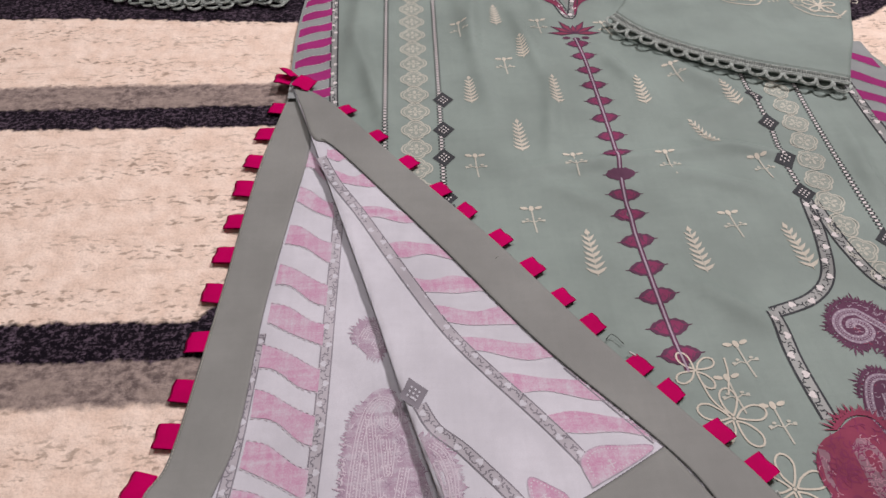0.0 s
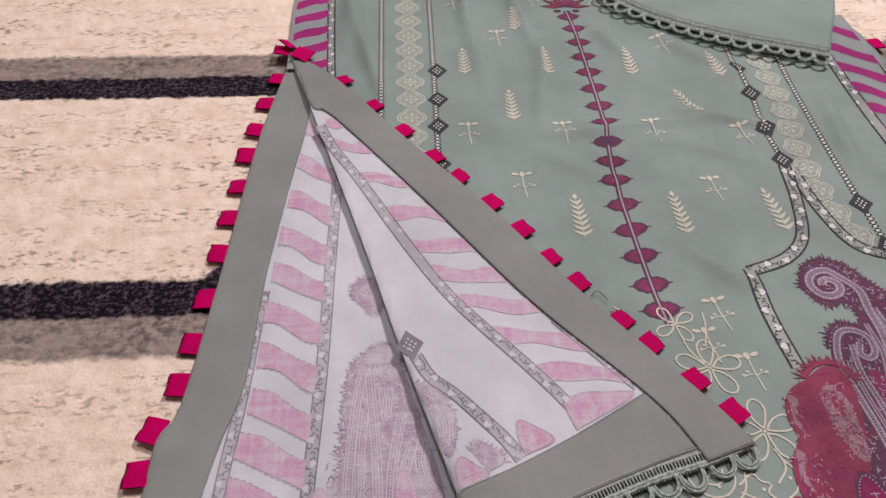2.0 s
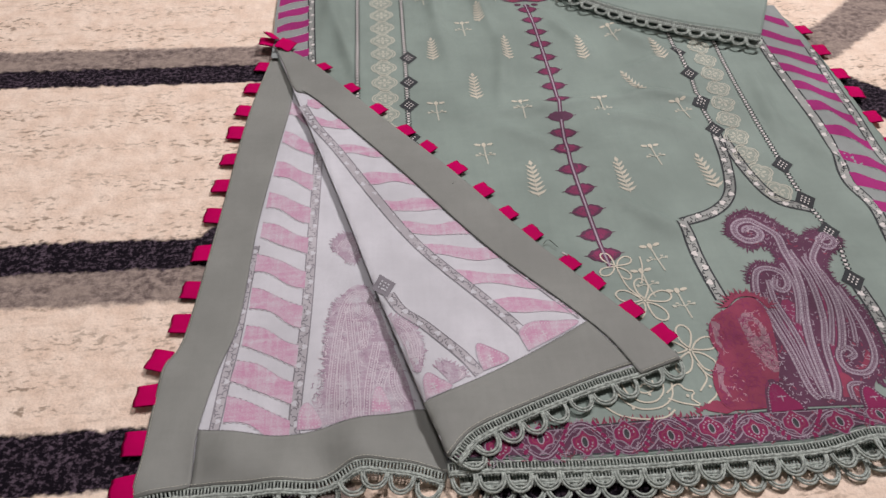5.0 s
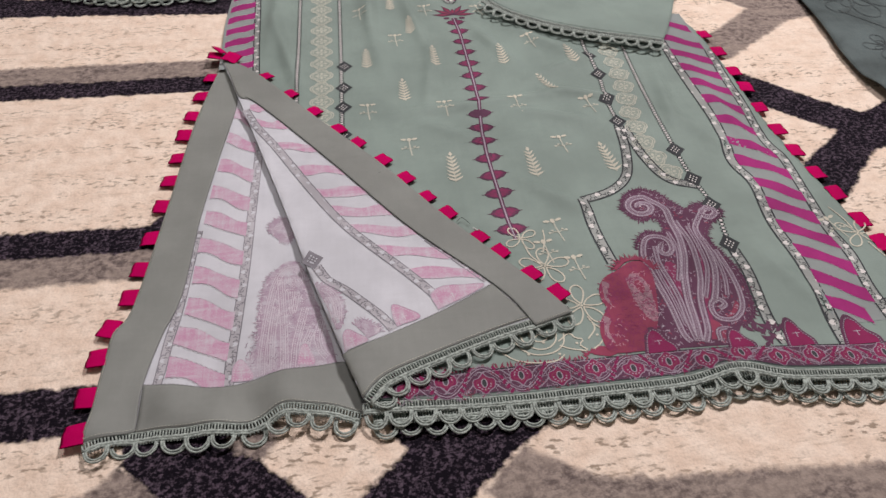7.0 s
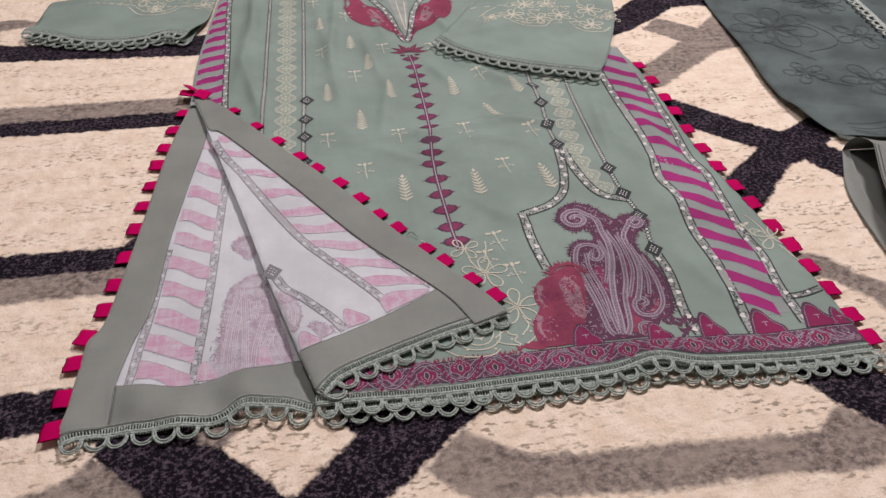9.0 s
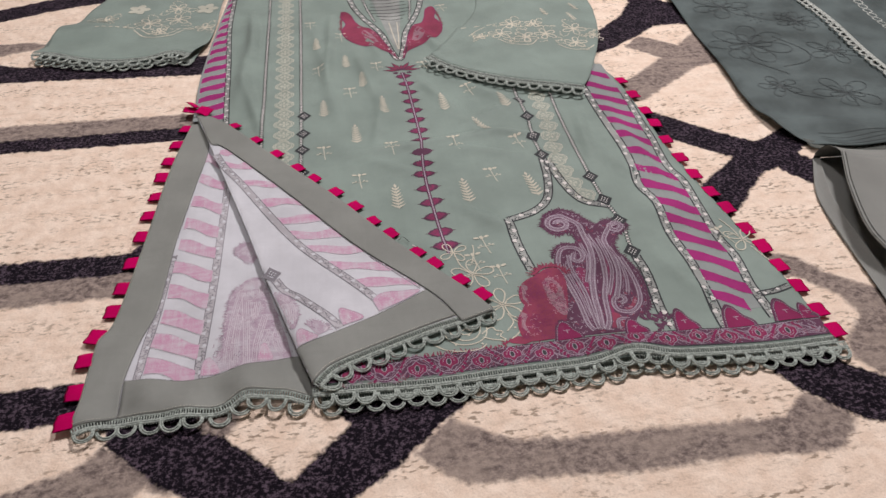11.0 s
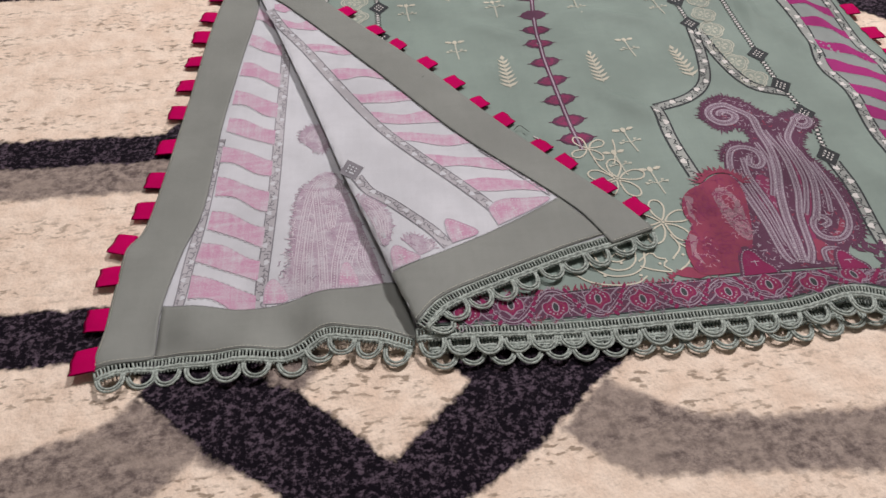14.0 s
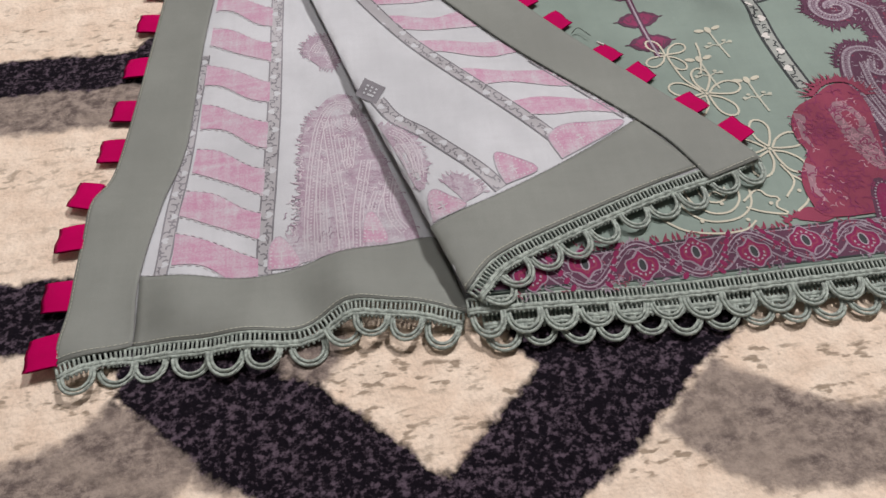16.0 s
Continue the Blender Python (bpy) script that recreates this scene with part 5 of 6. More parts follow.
faded_paisley([(0.195, 0.075), (0.201, 0.080), (0.208, 0.076), (0.216, 0.068), (0.205, 0.061)], (), flap_z, flap, 34, (0, 8))


def reverse_drop(points, height, parent, mark):
    """A pink drop with a dotted pale border and a small cross, showing through from the front."""
    line = smooth_line(points + points[:1], 0.002)
    mid_ = line.mean(axis=0)
    s = Shapes(PINK, 0.0006).poly(line[:-1])
    s.use(FADED, 0.0007).stroke(line, 0.0007).use(PALE_MAUVE, 0.0008)
    for p in even(mid_ + (line - mid_) * 0.80, 0.0022):
        s.disc(p[0], p[1], 0.0006, n=5)
    at = spot(mark[0], mark[1], mark[2], 0.004)
    s.stroke([at(-0.7, 0), at(0.7, 0)], 0.0007).stroke([at(0, -0.7), at(0, 0.8)], 0.0007).stroke([at(-0.4, 0.6), at(0.4, 0.6)], 0.0006)
    return s.lay("drop_print", height, parent)


reverse_drop([(0.187, 0.052), (0.186, 0.066), (0.190, 0.071), (0.197, 0.066), (0.205, 0.059)], flap_z, flap, (0.193, 0.060, 0.4))
reverse_drop([(0.228, 0.0715), (0.225, 0.082), (0.226, 0.094), (0.236, 0.090), (0.247, 0.081)], flap_z, flap, (0.234, 0.081, 0.4))
reverse_drop([(0.262, 0.088), (0.258, 0.104), (0.268, 0.113), (0.283, 0.114), (0.303, 0.111)], flap_z, flap, (0.276, 0.102, 0.4))
reverse_drop([(0.101, 0.0445), (0.102, 0.058), (0.107, 0.064), (0.114, 0.056), (0.117, 0.0455)], back_z, back_panel, (0.108, 0.052, 0.0))
reverse_drop([(0.150, 0.052), (0.152, 0.066), (0.156, 0.072), (0.161, 0.064), (0.163, 0.053)], back_z, back_panel, (0.156, 0.060, 0.0))


# ---- crimson tabs along the slits ----
def tab_mesh(seed):
    """A flat loop of satin ribbon: two plies with a rolled outer fold, slightly puffed and skewed."""
    r = random.Random(seed)
    w, l = 0.0182, 0.0162
    nu, nv = 7, 11
    prof = []
    for k in range(nv):
        t = k / (nv - 1)
        if t < 0.45:
            prof.append((l * (t / 0.45) * 0.93, 0.0017 + 0.0004 * math.sin(t / 0.45 * 2.6)))
        elif t <= 0.55:
            prof.append((l, 0.0010))
        else:
            prof.append((l * ((1 - t) / 0.45) * 0.93, 0.0003))
    skew, lean = r.uniform(-0.0014, 0.0014), r.uniform(-0.0005, 0.0009)
    verts, faces = [], []
    for x, z in prof:
        for i in range(nu):
            u = i / (nu - 1) - 0.5
            verts.append((x + 0.0005 * math.sin(9 * u + seed), u * w * (1 - 0.04 * x / l) + skew * x / l, z + lean * u + 0.0003 * math.cos(6 * u) * (z > 0.001)))
    for k in range(nv - 1):
        for i in range(nu - 1):
            a = k * nu + i
            faces.append((a, a + 1, a + nu + 1, a + nu))
    m = bpy.data.meshes.new("tab")
    m.from_pydata(verts, [], faces)
    m.materials.append(TABS)
    m.polygons.foreach_set("use_smooth", [True] * len(m.polygons))
    return m


TAB_MESHES = [tab_mesh(k) for k in range(6)]


def tab(x, y, z, turn, k, tip=0.0, roll=0.0, scale=1.0):
    ob = new("tab", TAB_MESHES[k % 6])
    ob.parent = kurta
    ob.matrix_basis = Matrix.Translation((x, y, z)) @ Euler((roll, tip, turn)).to_matrix().to_4x4() @ Matrix.Diagonal((scale, scale, scale, 1))
    return ob


def tab_row(edge, stations, outward, height, k0, roots=0.0012, size=1.0):
    """Tabs at given heights along an edge line, pointing outward."""
    line = smooth_line(edge, 0.002)
    nrm = normals(line) * outward
    r = random.Random(k0)
    for i, yy in enumerate(stations):
        j = int(np.argmin(np.abs(line[:, 1] - yy)))
        p, n = line[j] - nrm[j] * roots, nrm[j]
        tab(p[0], p[1], height(p[0], p[1]) - 0.0022, math.atan2(n[1], n[0]) + r.uniform(-0.06, 0.06), k0 + i, r.uniform(0.0, 0.10), r.uniform(-0.06, 0.06), size * r.uniform(0.93, 1.04))


tab_row(BACK_EDGE, [0.475, 0.437, 0.399, 0.364, 0.326, 0.291, 0.253, 0.210, 0.170, 0.138, 0.105, 0.079, 0.044, 0.012], 1, lambda x, y: back_z(x, y) + 0.001, 1)
tab_row(FLAP_EDGE, [0.458, 0.416, 0.378, 0.345, 0.317, 0.286, 0.257, 0.228, 0.202, 0.168, 0.147, 0.117, 0.092], -1, lambda x, y: flap_z(x, y) + 0.0012, 40, size=0.86)
tab_row(RIGHT_EDGE, [0.504, 0.463, 0.416, 0.384, 0.342, 0.300, 0.264, 0.228, 0.196, 0.158, 0.125, 0.095, 0.065, 0.030, 0.002], -1, lambda x, y: front_z(x, y) + 0.001, 70)
tab(0.056, 0.512, 0.0095, 3.05, 3, -0.12, 0.1, 0.95)
tab(0.059, 0.514, 0.0125, 2.45, 2, -0.35, 0.55, 0.85)
tab(0.066, 0.494, 0.0130, 1.05, 1, -0.12, 0.1, 1.0)


# ---- scalloped lace ----
def loop_mesh(dye, wide=0.0168, deep=0.0126):
    t = Threads()
    a = np.linspace(0, math.pi, 13)
    for k, rad, z in ((1.0, 0.00090, 0.0), (0.82, 0.00088, 0.0003)):
        t.add(np.stack([-k * wide / 2 * np.cos(a), -0.0015 - k * (deep - 0.0015) * np.sin(a) ** 0.85, z + 0 * a], 1), rad, 6)
    m = t.mesh("loop")
    m.materials.append(dye)
    m.polygons.foreach_set("use_smooth", [True] * len(m.polygons))
    return m


LOOPS = {LACE: loop_mesh(LACE), PALE_LACE: loop_mesh(PALE_LACE)}


def lace(points, height, parent, pitch=0.0178, droop=0.25, seed=1, ladder=0.0062, size=1.0, label="", dye=LACE):
    """A ladder of threads under a hem with a row of looped scallops below it."""
    r = random.Random(seed)
    line = smooth_line(points, 0.0022)
    nrm = normals(line)
    at = lambda i, d: (line[i][0] - nrm[i][0] * d, line[i][1] - nrm[i][1] * d, height(line[i][0], line[i][1]) - d * droop)
    t = Threads()
    idx = range(len(line))
    t.add([at(i, 0.0006) for i in idx], 0.0009)
    t.add([at(i, ladder + 0.0003 * math.sin(i * 2.1)) for i in idx], 0.0014)
    t.add([at(i, ladder + 0.0016 + 0.0003 * math.cos(i * 1.7)) for i in idx], 0.0010)
    for i in idx:
        t.add([at(i, 0.0), at(i, ladder * 0.5), at(i, ladder + 0.0034)], 0.00062 if i % 2 else 0.0008, 4)
    trim = part("lace_trim", t.mesh("lace_trim"), dye, parent, label)
    total = np.r_[0, np.cumsum(np.linalg.norm(np.diff(line, axis=0), axis=1))]
    n = max(1, int(round(total[-1] / pitch)))
    for k in range(n):
        i = int(np.argmin(np.abs(total - (k + 0.5) * total[-1] / n)))
        x, y, z = at(i, ladder + 0.0012)
        ob = new("loop", LOOPS[dye])
        ob.parent = trim
        ang = math.atan2(nrm[i][1], nrm[i][0]) - math.pi / 2
        ob.matrix_basis = (Matrix.Translation((x, y, z)) @ Euler((0, 0, ang + r.uniform(-0.12, 0.12))).to_matrix().to_4x4()
                           @ Euler((droop * r.uniform(0.4, 1.2), r.uniform(-0.12, 0.12), 0)).to_matrix().to_4x4() @ Matrix.Diagonal((size * r.uniform(0.95, 1.06), size * r.uniform(0.88, 1.08), size, 1)))
    return trim


lace(FRONT_HEM, lambda x, y: front_z(x, y) - 0.0004, front_panel, seed=2, droop=0.12, label="sage scalloped lace edging")
lace([(x + 0.007, y - 0.0065) for x, y in FRONT_HEM], lambda x, y: 0.0050, rear_right, seed=3, droop=0.08, label="sage scalloped lace edging")
lace([(0.003, 0.003), (0.020, 0.008), (0.036, 0.011), (0.080, 0.009), (0.114, 0.008), (0.140, 0.017), (0.165, 0.014), (0.196, 0.007)], lambda x, y: back_z(x, y) - 0.0002, back_panel, seed=4, droop=0.12, label="sage scalloped lace edging")
lace([(0.199, 0.012), (0.216, 0.029), (0.254, 0.045), (0.300, 0.061), (0.334, 0.070), (0.366, 0.0810)], lambda x, y: flap_z(x, y) - 0.0004, flap, seed=5, droop=0.20, label="sage scalloped lace edging")


# ---- sleeves ----
R_HEM_LINE = smooth_line([(0.389, 0.607), (0.410, 0.572), (0.437, 0.548), (0.499, 0.511), (0.545, 0.492), (0.584, 0.476)], 0.006)


R_LEFT_LINE = smooth_line([(0.405, 0.640), (0.45, 0.71), (0.50, 0.82), (0.52, 1.05)], 0.006)


def sleeve_r_z(x, y):
    base = front_z(min(x, 0.64), y) if x < 0.66 else 0.006
    puff = 0.0065 + 0.0045 * bell(float(np.min(np.hypot(R_HEM_LINE[:, 0] - x, R_HEM_LINE[:, 1] - y))), 0.02) + 0.004 * math.sin(20 * (x - 0.4)) * math.sin(14 * (y - 0.5)) ** 2 + 0.003 * bell(math.hypot(x - 0.60, y - 0.56), 0.03) - 0.003 * bell(math.hypot(x - 0.55, y - 0.57), 0.02)
    side = float(np.min(np.hypot(R_LEFT_LINE[:, 0] - x, R_LEFT_LINE[:, 1] - y))) / 0.05
    puff += 0.0035 * math.sin(46 * (x + 0.35 * y)) * bell(y - 0.56 + 0.4 * (x - 0.55), 0.05)
    return base + 0.0014 + max(0.003, puff) * min(1.0, side + 0.9 * bell(math.hypot(x - 0.39, y - 0.607), 0.04))


R_HEM = [(0.389, 0.607), (0.410, 0.572), (0.437, 0.548), (0.499, 0.511), (0.545, 0.492), (0.584, 0.476)]
R_LEFT = [(0.389, 0.607), (0.405, 0.640), (0.45, 0.71), (0.50, 0.82), (0.52, 1.05)]
R_RIGHT = [(0.584, 0.476), (0.610, 0.525), (0.640, 0.590), (0.664, 0.653), (0.680, 0.72), (0.690, 0.794), (0.70, 1.05)]
sleeve_r = sheet("sleeve", patch(R_HEM, [(0.52, 1.05), (0.61, 1.06), (0.70, 1.05)], R_LEFT, R_RIGHT, 60, 110), sleeve_r_z, SAGE, kurta, "sage sleeve with cream floral print")
under = sheet("sleeve_lining", patch([(x - 0.004, y - 0.006) for x, y in R_HEM], [(0.45, 0.72), (0.66, 0.70)], [(0.385, 0.601), (0.41, 0.65), (0.45, 0.72)], [(0.580, 0.470), (0.62, 0.58), (0.66, 0.70)], 40, 20),
              lambda x, y: front_z(min(x, 0.64), y) + 0.0022, SAGE, kurta)
lace(R_HEM, lambda x, y: sleeve_r_z(x, y) - 0.0004, sleeve_r, seed=6, droop=0.25, pitch=0.0150, size=0.92, label="sage scalloped lace edging")
stitches([(x + 0.001, y + 0.003) for x, y in R_HEM], raised(sleeve_r_z, 0.0), sleeve_r, 0.0016, 0.001, 0.0006)


def sleeve_l_z(x, y):
    z = 0.0085 + 0.006 * bell(y - 0.70 + 0.12 * x, 0.03) + 0.0016 * math.sin(26 * x + 9 * y) * math.sin(21 * y) + 0.004 * bell(y - 0.83 + 0.12 * (x + 0.19), 0.010) * bell(x + 0.16, 0.05)
    return z + 0.007 * bell(math.hypot(x + 0.12, (y - 0.80) * 1.8), 0.05) - 0.003 * bell(math.hypot(x + 0.05, (y - 0.775) * 2), 0.04)


L_HEM = [(-0.200, 0.728), (-0.172, 0.722), (-0.130, 0.702), (-0.084, 0.690), (-0.030, 0.690), (0.005, 0.700), (0.035, 0.684)]
L_LEFT = [(-0.200, 0.728), (-0.190, 0.76), (-0.192, 0.80), (-0.186, 0.828), (-0.160, 0.845), (-0.148, 0.90), (-0.125, 0.98), (-0.10, 1.10)]
L_RIGHT = [(0.035, 0.684), (0.055, 0.725), (0.064, 0.80), (0.068, 0.90), (0.085, 1.10)]
sleeve_l = sheet("sleeve", patch(L_HEM, [(-0.10, 1.10), (0.0, 1.10), (0.085, 1.10)], L_LEFT, L_RIGHT, 60, 90), sleeve_l_z, SAGE, kurta, "sage sleeve with cream floral print")
cuff = sheet("sleeve_lining", patch([(x + 0.002, y - 0.006) for x, y in L_HEM], [(-0.19, 0.84), (-0.06, 0.84), (0.06, 0.80)], [(-0.198, 0.722), (-0.197, 0.78), (-0.19, 0.84)], [(0.037, 0.678), (0.05, 0.74), (0.06, 0.80)], 40, 24),
             lambda x, y: 0.0042, SAGE, kurta)
lace(L_HEM, lambda x, y: sleeve_l_z(x, y) - 0.0004, sleeve_l, seed=8, droop=0.2, pitch=0.0165, label="sage scalloped lace edging")
lace([(x + 0.004, y - 0.004) for x, y in L_HEM], lambda x, y: 0.0045, cuff, seed=9, droop=0.05, pitch=0.0165)


def blossom_print(x, y, turn, size, height, parent):
    s = Shapes(CREAM, 0.0006)
    flower_outline(s, x, y, turn, size, 5, 0.0020)
    for k in range(3):
        at = spot(x, y, turn + 0.6 + k * 2.1, size)
        s.stroke(smooth_line([at(0.9, 0.3), at(1.3, 0.5), at(1.7, 0.35), at(1.5, 0.1)], 0.003), 0.0012)
        for q in range(3):
            s.disc(*at(1.3 + 0.2 * q, -0.25 + 0.2 * q), size * 0.07, n=6)
    return s.lay("blossom_print", height, parent)


for x, y, a, z in ((0.508, 0.665, 0.2, 0.019), (0.545, 0.650, 0.9, 0.020), (0.580, 0.660, 0.5, 0.018), (0.620, 0.628, 0.1, 0.018), (0.630, 0.675, 1.0, 0.020), (0.535, 0.705, 0.4, 0.018), (0.475, 0.660, 1.2, 0.012), (0.655, 0.650, 0.3, 0.012), (0.57, 0.70, 0, 0.014)):
    blossom_print(x, y, a, z, sleeve_r_z, sleeve_r)
for x, y, a, z in ((-0.115, 0.845, 0.2, 0.018), (-0.045, 0.822, 0.8, 0.022), (0.000, 0.835, 0.4, 0.020), (-0.005, 0.880, 1.0, 0.020), (0.046, 0.795, 0.3, 0.016), (-0.025, 0.79, 0.5, 0.012)):
    blossom_print(x, y, a, z, sleeve_l_z, sleeve_l)


def sleeve_scroll(line, width, height, parent, dye=CREAM):
    return Shapes(dye, 0.0005).stroke(smooth_line(line, 0.004), width).lay("cream_scroll", height, parent)


for k in range(18):
    sleeve_scroll([(-0.125 + 0.0105 * k, 0.806 - 0.0008 * k), (-0.119 + 0.0105 * k, 0.8055 - 0.0008 * k)], 0.0026, sleeve_l_z, sleeve_l)
sleeve_scroll([(-0.065, 0.795), (-0.045, 0.775), (-0.010, 0.772), (0.012, 0.790)], 0.002, sleeve_l_z, sleeve_l, CREAM)
sleeve_scroll([(-0.055, 0.797), (-0.04, 0.785), (-0.012, 0.782), (0.004, 0.794)], 0.0016, sleeve_l_z, sleeve_l, CREAM)
for x, y in ((-0.070, 0.885), (0.044, 0.872)):
    for k in range(5):
        Shapes(MUTED, 0.0005 + 0.0001 * k).disc(x + 0.010 * math.cos(k * 1.26), y + 0.012 * math.sin(k * 1.26), 0.009, 0.007, k * 1.26, 10).lay("cream_petal", sleeve_l_z, sleeve_l)
for ln in ([(0.50, 0.645), (0.515, 0.625), (0.545, 0.622), (0.560, 0.638)], [(0.508, 0.645), (0.52, 0.634), (0.542, 0.632), (0.552, 0.642)], [(0.59, 0.625), (0.605, 0.607), (0.630, 0.603), (0.645, 0.615)], [(0.60, 0.627), (0.61, 0.617), (0.628, 0.614)], [(0.46, 0.675), (0.475, 0.690), (0.49, 0.70)]):
    sleeve_scroll(ln, 0.0018, sleeve_r_z, sleeve_r, CREAM)
for k in range(10):
    sleeve_scroll([(0.455 + 0.02 * k, 0.715 - 0.004 * k), (0.463 + 0.02 * k, 0.7135 - 0.004 * k)], 0.0026, sleeve_r_z, sleeve_r)
for x, y, a in ((0.640, 0.72, 0.2), (0.655, 0.76, 0.2), (0.60, 0.745, 0.1)):
    leaf_print(x, y, a, sleeve_r_z, sleeve_r, 0.03)

# ---- the scarf ----
scarf = thing("scarf", "dark sage chiffon scarf with outlined flowers and lace edging", "scarf")


def scarf_z(x, y):
    z = 0.0090 + 0.0022 * math.sin(17 * x + 6 * y) * math.sin(9 * y + 2) + 0.0012 * math.sin(60 * (x * 0.7 + y * 0.35))
    z += 0.0045 * bell(y - 0.335, 0.018) + 0.0034 * math.sin(95 * (y + 0.18 * x) + 3 * math.sin(14 * x)) * bell(y - 0.345, 0.045) + 0.0030 * math.sin(80 * (x - 0.2 * y)) * bell(x - 0.815, 0.03)
    return max(0.0035, z)


S_LEFT = [(0.828, 0.300), (0.806, 0.335), (0.797, 0.385), (0.799, 0.440), (0.808, 0.500), (0.816, 0.566), (0.826, 0.660), (0.838, 0.785), (0.86, 1.10)]
scarf_cloth = sheet("cloth", patch([(0.828, 0.300), (0.872, 0.287), (0.95, 0.283), (1.05, 0.275), (1.30, 0.25)], [(0.86, 1.10), (1.05, 1.10), (1.22, 1.10)], S_LEFT, [(1.30, 0.25), (1.24, 0.6), (1.22, 1.10)], 110, 150), scarf_z, CHIFFON, scarf)
SHEER = cloth("sheer_sage_chiffon", (0.15, 0.165, 0.15), 0.7, 0.1, 0.2)
SHEER.node_tree.nodes["Principled BSDF"].inputs["Alpha"].default_value = 0.62
S_LOW = [(0.822, 0.312), (0.845, 0.296), (0.872, 0.287), (0.95, 0.283), (1.05, 0.275), (1.30, 0.25)]
sheer_hem = sheet("sheer_hem", patch([(x, y - 0.016) for x, y in S_LOW], [(x, y + 0.004) for x, y in S_LOW], [(0.822, 0.296), (0.822, 0.316)], [(1.30, 0.234), (1.30, 0.254)], 90, 8), lambda x, y: 0.0060 + 0.0012 * math.sin(70 * x), SHEER, scarf, "sheer single-layer hem")
for k in range(4):
    stitches([(x, y + 0.006 + 0.007 * k + 0.002 * math.sin(40 * x + k)) for x, y in S_LOW[1:]], scarf_z, scarf_cloth, 0.03, 0.0008, 0.0011, CHIFFON_INK)
LACE_LINE = [(1.030, 0.36), (1.038, 0.468), (1.042, 0.526), (1.052, 0.620), (1.062, 0.742), (1.08, 0.90), (1.10, 1.10)]
over_fold = sheet("folded_layer", patch([(1.030, 0.36), (1.15, 0.34), (1.29, 0.33)], [(1.10, 1.10), (1.21, 1.10)], LACE_LINE, [(1.29, 0.33), (1.24, 0.6), (1.21, 1.10)], 40, 110), raised(scarf_z, 0.004), CHIFFON, scarf)
lace([(x + 0.002, y) for x, y in LACE_LINE[::-1]], lambda x, y: scarf_z(x, y) + 0.0045, over_fold, pitch=0.016, droop=-0.02, seed=10, ladder=0.004, label="pale scalloped lace edging", dye=PALE_LACE)
s = Shapes(PALE_LACE, 0.0007)
for x, y in even(smooth_line([(1.13, 0.60), (1.145, 0.70), (1.17, 0.86)]), 0.018):
    s.ring(x, y, 0.006, 0.008, 0.0022, 0.2, 10)
s.lay("lace_motif", raised(scarf_z, 0.004), over_fold)


def outline_print(lines, width=0.0016):
    for ln in lines:
        Shapes(CHIFFON_INK, 0.0006).stroke(smooth_line(ln, 0.004), width).lay("outline_embroidery", scarf_z, scarf_cloth)




def scarf_flower(x, y, turn, size, petals):
    s = Shapes(CHIFFON_INK, 0.0006)
    flower_outline(s, x, y, turn, size, petals, 0.0013)
    flower_outline(s, x, y, turn + 0.3, size * 0.55, petals, 0.0012)
    return s.lay("flower_embroidery", scarf_z, scarf_cloth)


for x, y, a, z, k in ((0.885, 0.585, 0.3, 0.062, 7), (0.905, 0.725, 0.1, 0.050, 6), (0.942, 0.415, 0.5, 0.046, 5), (1.000, 0.650, 0.2, 0.036, 6), (0.995, 0.535, 0.9, 0.040, 5), (0.860, 0.445, 0.4, 0.030, 5)):
    scarf_flower(x, y, a, z, k)
outline_print(([(0.93, 0.60), (0.955, 0.545), (0.945, 0.515), (0.90, 0.505)], [(0.85, 0.545), (0.875, 0.51), (0.895, 0.48)], [(0.90, 0.40), (0.87, 0.42), (0.86, 0.46)], [(0.93, 0.69), (0.96, 0.66), (0.99, 0.67)]))
s = Shapes(CHIFFON_INK, 0.0006)
for k in range(60):
    s.disc(0.955 + rng.uniform(-0.03, 0.045), 0.665 + rng.uniform(-0.03, 0.03), 0.0014, n=6)
s.lay("dot_embroidery", scarf_z, scarf_cloth)

# ---- the trousers ----
trousers = thing("trousers", "plain grey-green folded trousers with an open leg hem", "trousers")
T_LOW = [(0.715, -0.16), (0.733, -0.05), (0.745, 0.022), (0.755, 0.092), (0.767, 0.171), (0.780, 0.215), (0.812, 0.275)]
T_TOP = [(0.770, -0.16), (0.768, -0.02), (0.766, 0.060), (0.762, 0.100), (0.768, 0.135), (0.784, 0.182), (0.812, 0.236)]


def low_z(x, y):
    edge = float(np.interp(y, [p[1] for p in T_LOW], [p[0] for p in T_LOW]))
    d = x - edge
    return 0.0035 + 0.0005 * math.sin(20 * x) + 0.001 * math.sin(30 * y)


def rim_z(x, y):
    edge = float(np.interp(y, [p[1] for p in T_LOW], [p[0] for p in T_LOW]))
    t = min(1.0, max(0.0, (x - edge) / 0.020))
    return 0.0048 + 0.008 * t * t * (3 - 2 * t)


def top_z(x, y):
    edge = float(np.interp(y, [p[1] for p in T_TOP], [p[0] for p in T_TOP]))
    d = max(0, x - edge)
    return 0.0260 - 0.006 * min(1, d / 0.1) + 0.016 * math.exp(-d / 0.05) * bell(y - 0.20, 0.11) + 0.0014 * math.sin(24 * x + 13 * y)


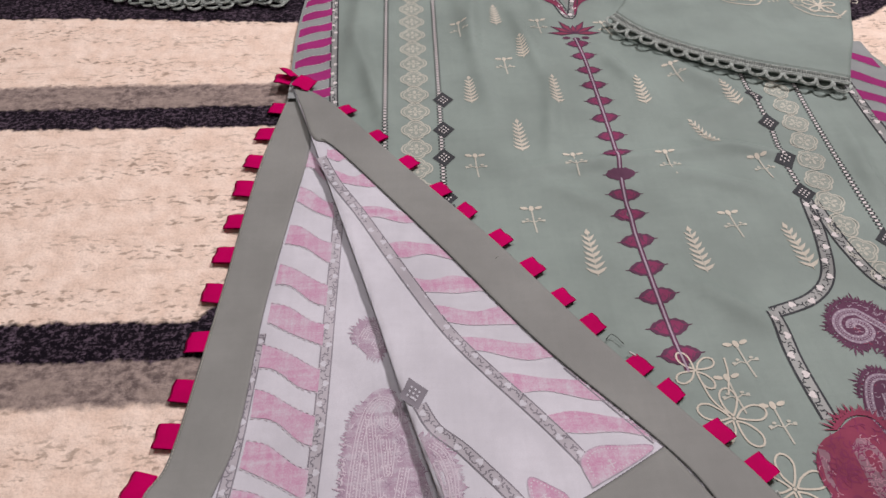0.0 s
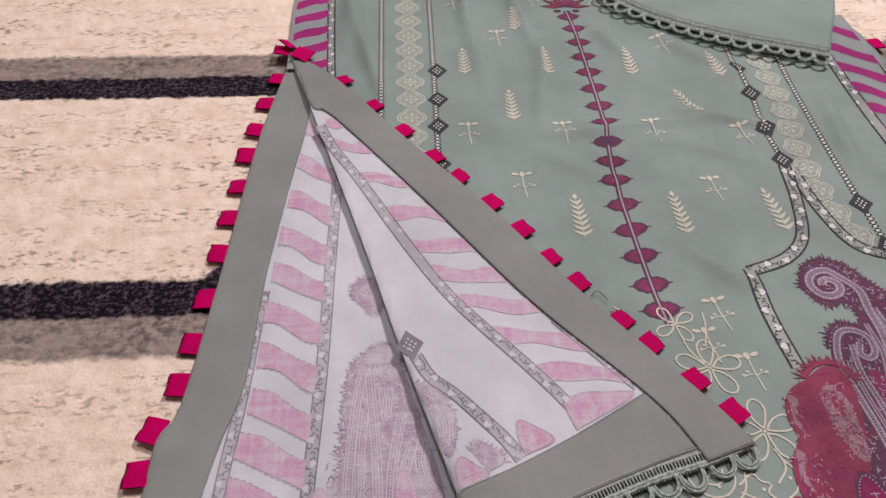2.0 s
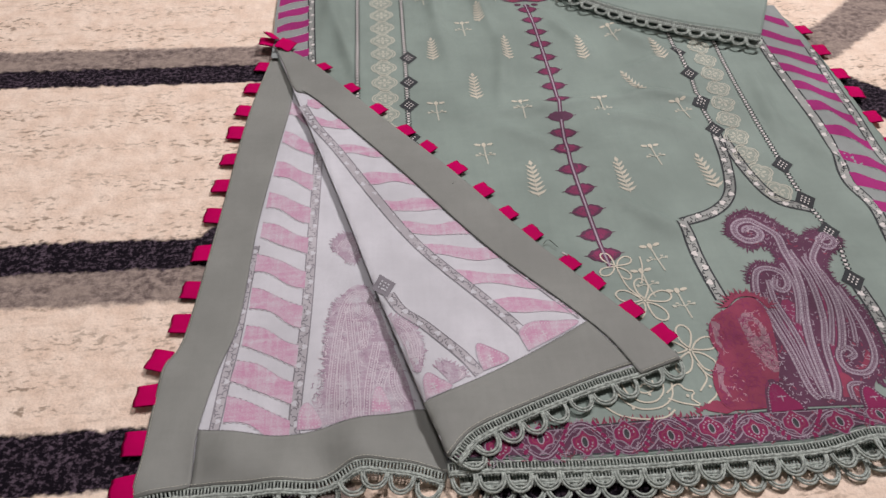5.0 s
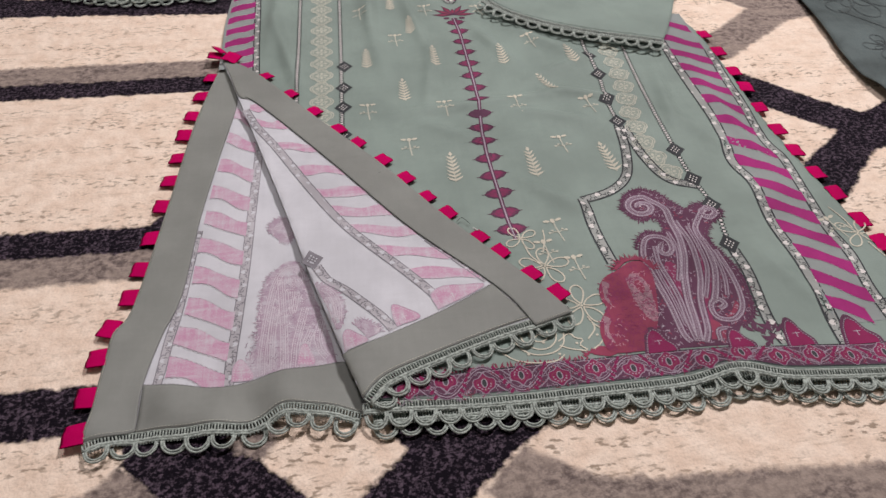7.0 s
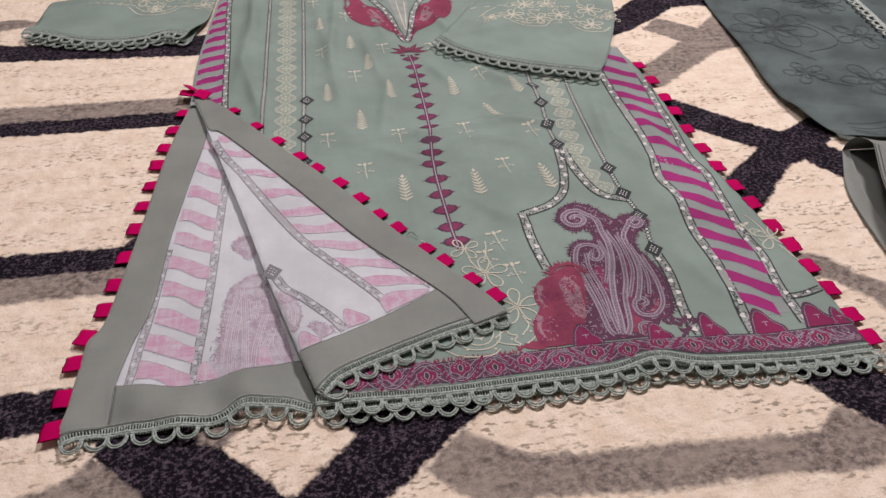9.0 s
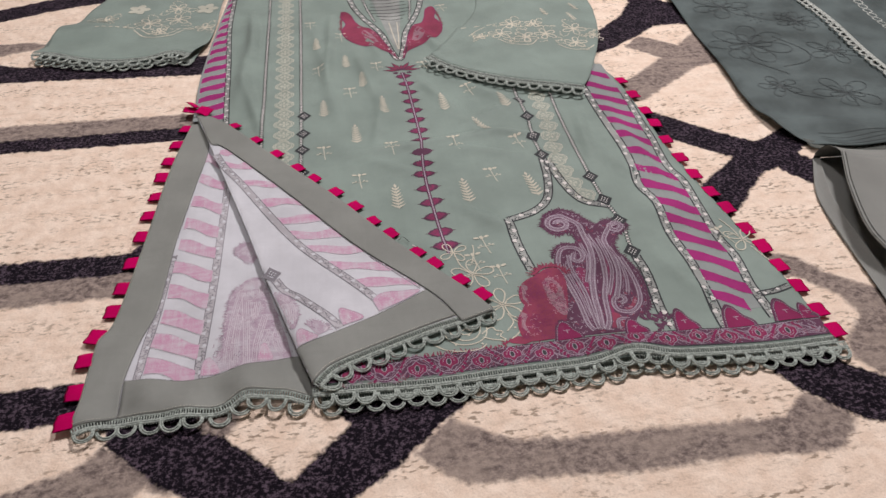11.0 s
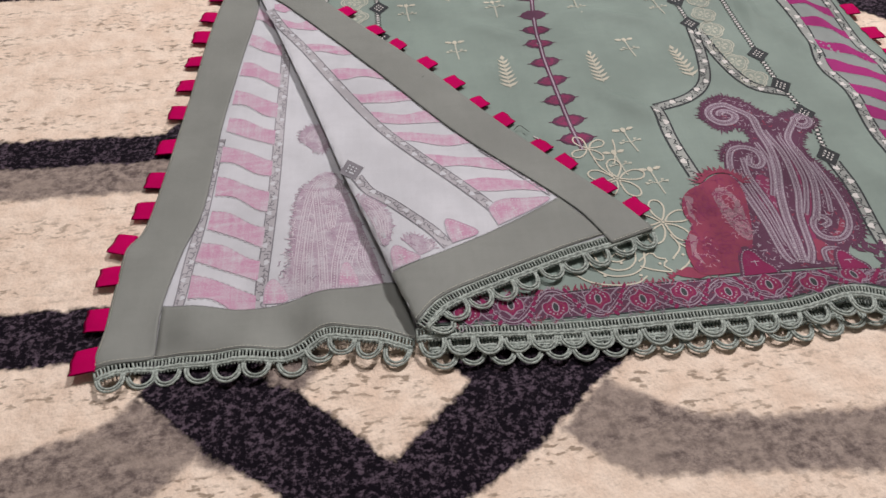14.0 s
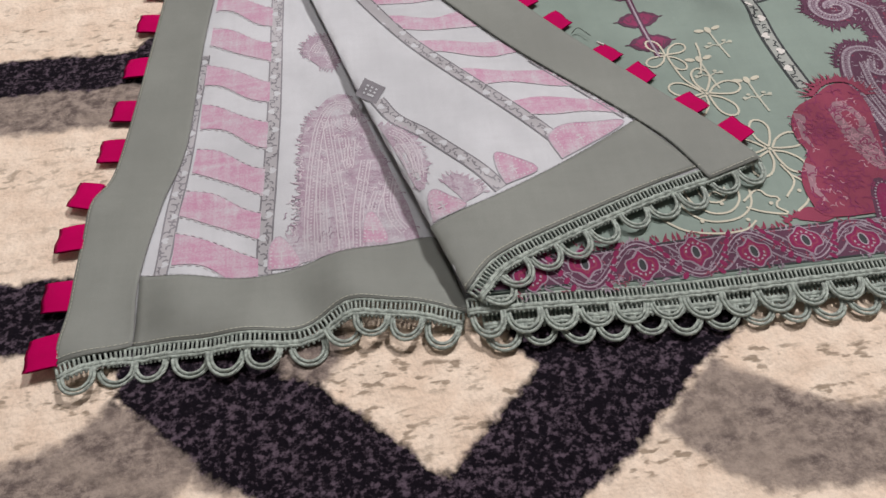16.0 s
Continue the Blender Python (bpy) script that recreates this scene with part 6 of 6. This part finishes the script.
sheet("lower_leg", patch([(0.715, -0.16), (0.9, -0.16), (1.2, -0.16)], [(0.812, 0.275), (0.95, 0.270), (1.25, 0.25)], T_LOW, [(1.2, -0.16), (1.25, 0.25)], 60, 60), low_z, TROUSER, trousers)
upper_leg = sheet("upper_leg", patch([(0.770, -0.16), (0.95, -0.16), (1.2, -0.16)], [(0.812, 0.236), (0.95, 0.232), (1.25, 0.215)], T_TOP, [(1.2, -0.16), (1.25, 0.215)], 60, 60), top_z, TROUSER, trousers)
sheet("hem_rim", patch([(0.715, -0.16), (0.722, -0.16), (0.729, -0.16)], [(0.812, 0.275), (0.816, 0.2755), (0.820, 0.276)], T_LOW, [(x + 0.014, y) for x, y in T_LOW[:-1]] + [(0.820, 0.276)], 10, 60), rim_z, TROUSER, trousers)
stitches([(x + 0.006, y) for x, y in T_TOP], raised(top_z, 0.0004), upper_leg, 0.010, 0.0008, 0.0011)
stitches([(x + 0.0012, y) for x, y in T_TOP], raised(top_z, 0.0004), upper_leg, 0.010, 0.0004, 0.0008)
bm = bmesh.new()
verts = []
for x in np.linspace(0.812, 1.24, 30):
    edge_y = 0.236 - 0.048 * (x - 0.812)
    top_h = top_z(x, edge_y) - 0.0003
    for a in np.linspace(0, 1, 7):
        verts.append(bm.verts.new((x, edge_y + 0.039 * math.sin(a * math.pi / 2), 0.0045 + (top_h - 0.0045) * math.cos(a * math.pi / 2))))
for i in range(29):
    for k in range(6):
        a = i * 7 + k
        bm.faces.new((verts[a], verts[a + 7], verts[a + 8], verts[a + 1]))
part("side_fold", bm, TROUSER, trousers)

# loose sewing threads at the flap's edge
for pts in ([(0.292, 0.192, 0.012), (0.297, 0.196, 0.0125), (0.303, 0.188, 0.012)], [(0.238, 0.272, 0.0125), (0.231, 0.273, 0.013), (0.226, 0.268, 0.0135)]):
    part("loose_thread", Threads().add(smooth_line(pts, 0.002), 0.0003, 4).mesh("loose_thread"), THREAD, kurta)
t = Threads().add(smooth_line([(0.309, 0.178, 0.012), (0.305, 0.181, 0.0125)], 0.002), 0.0008, 5)
part("thread_end", t.mesh("thread_end"), WHITE, kurta)
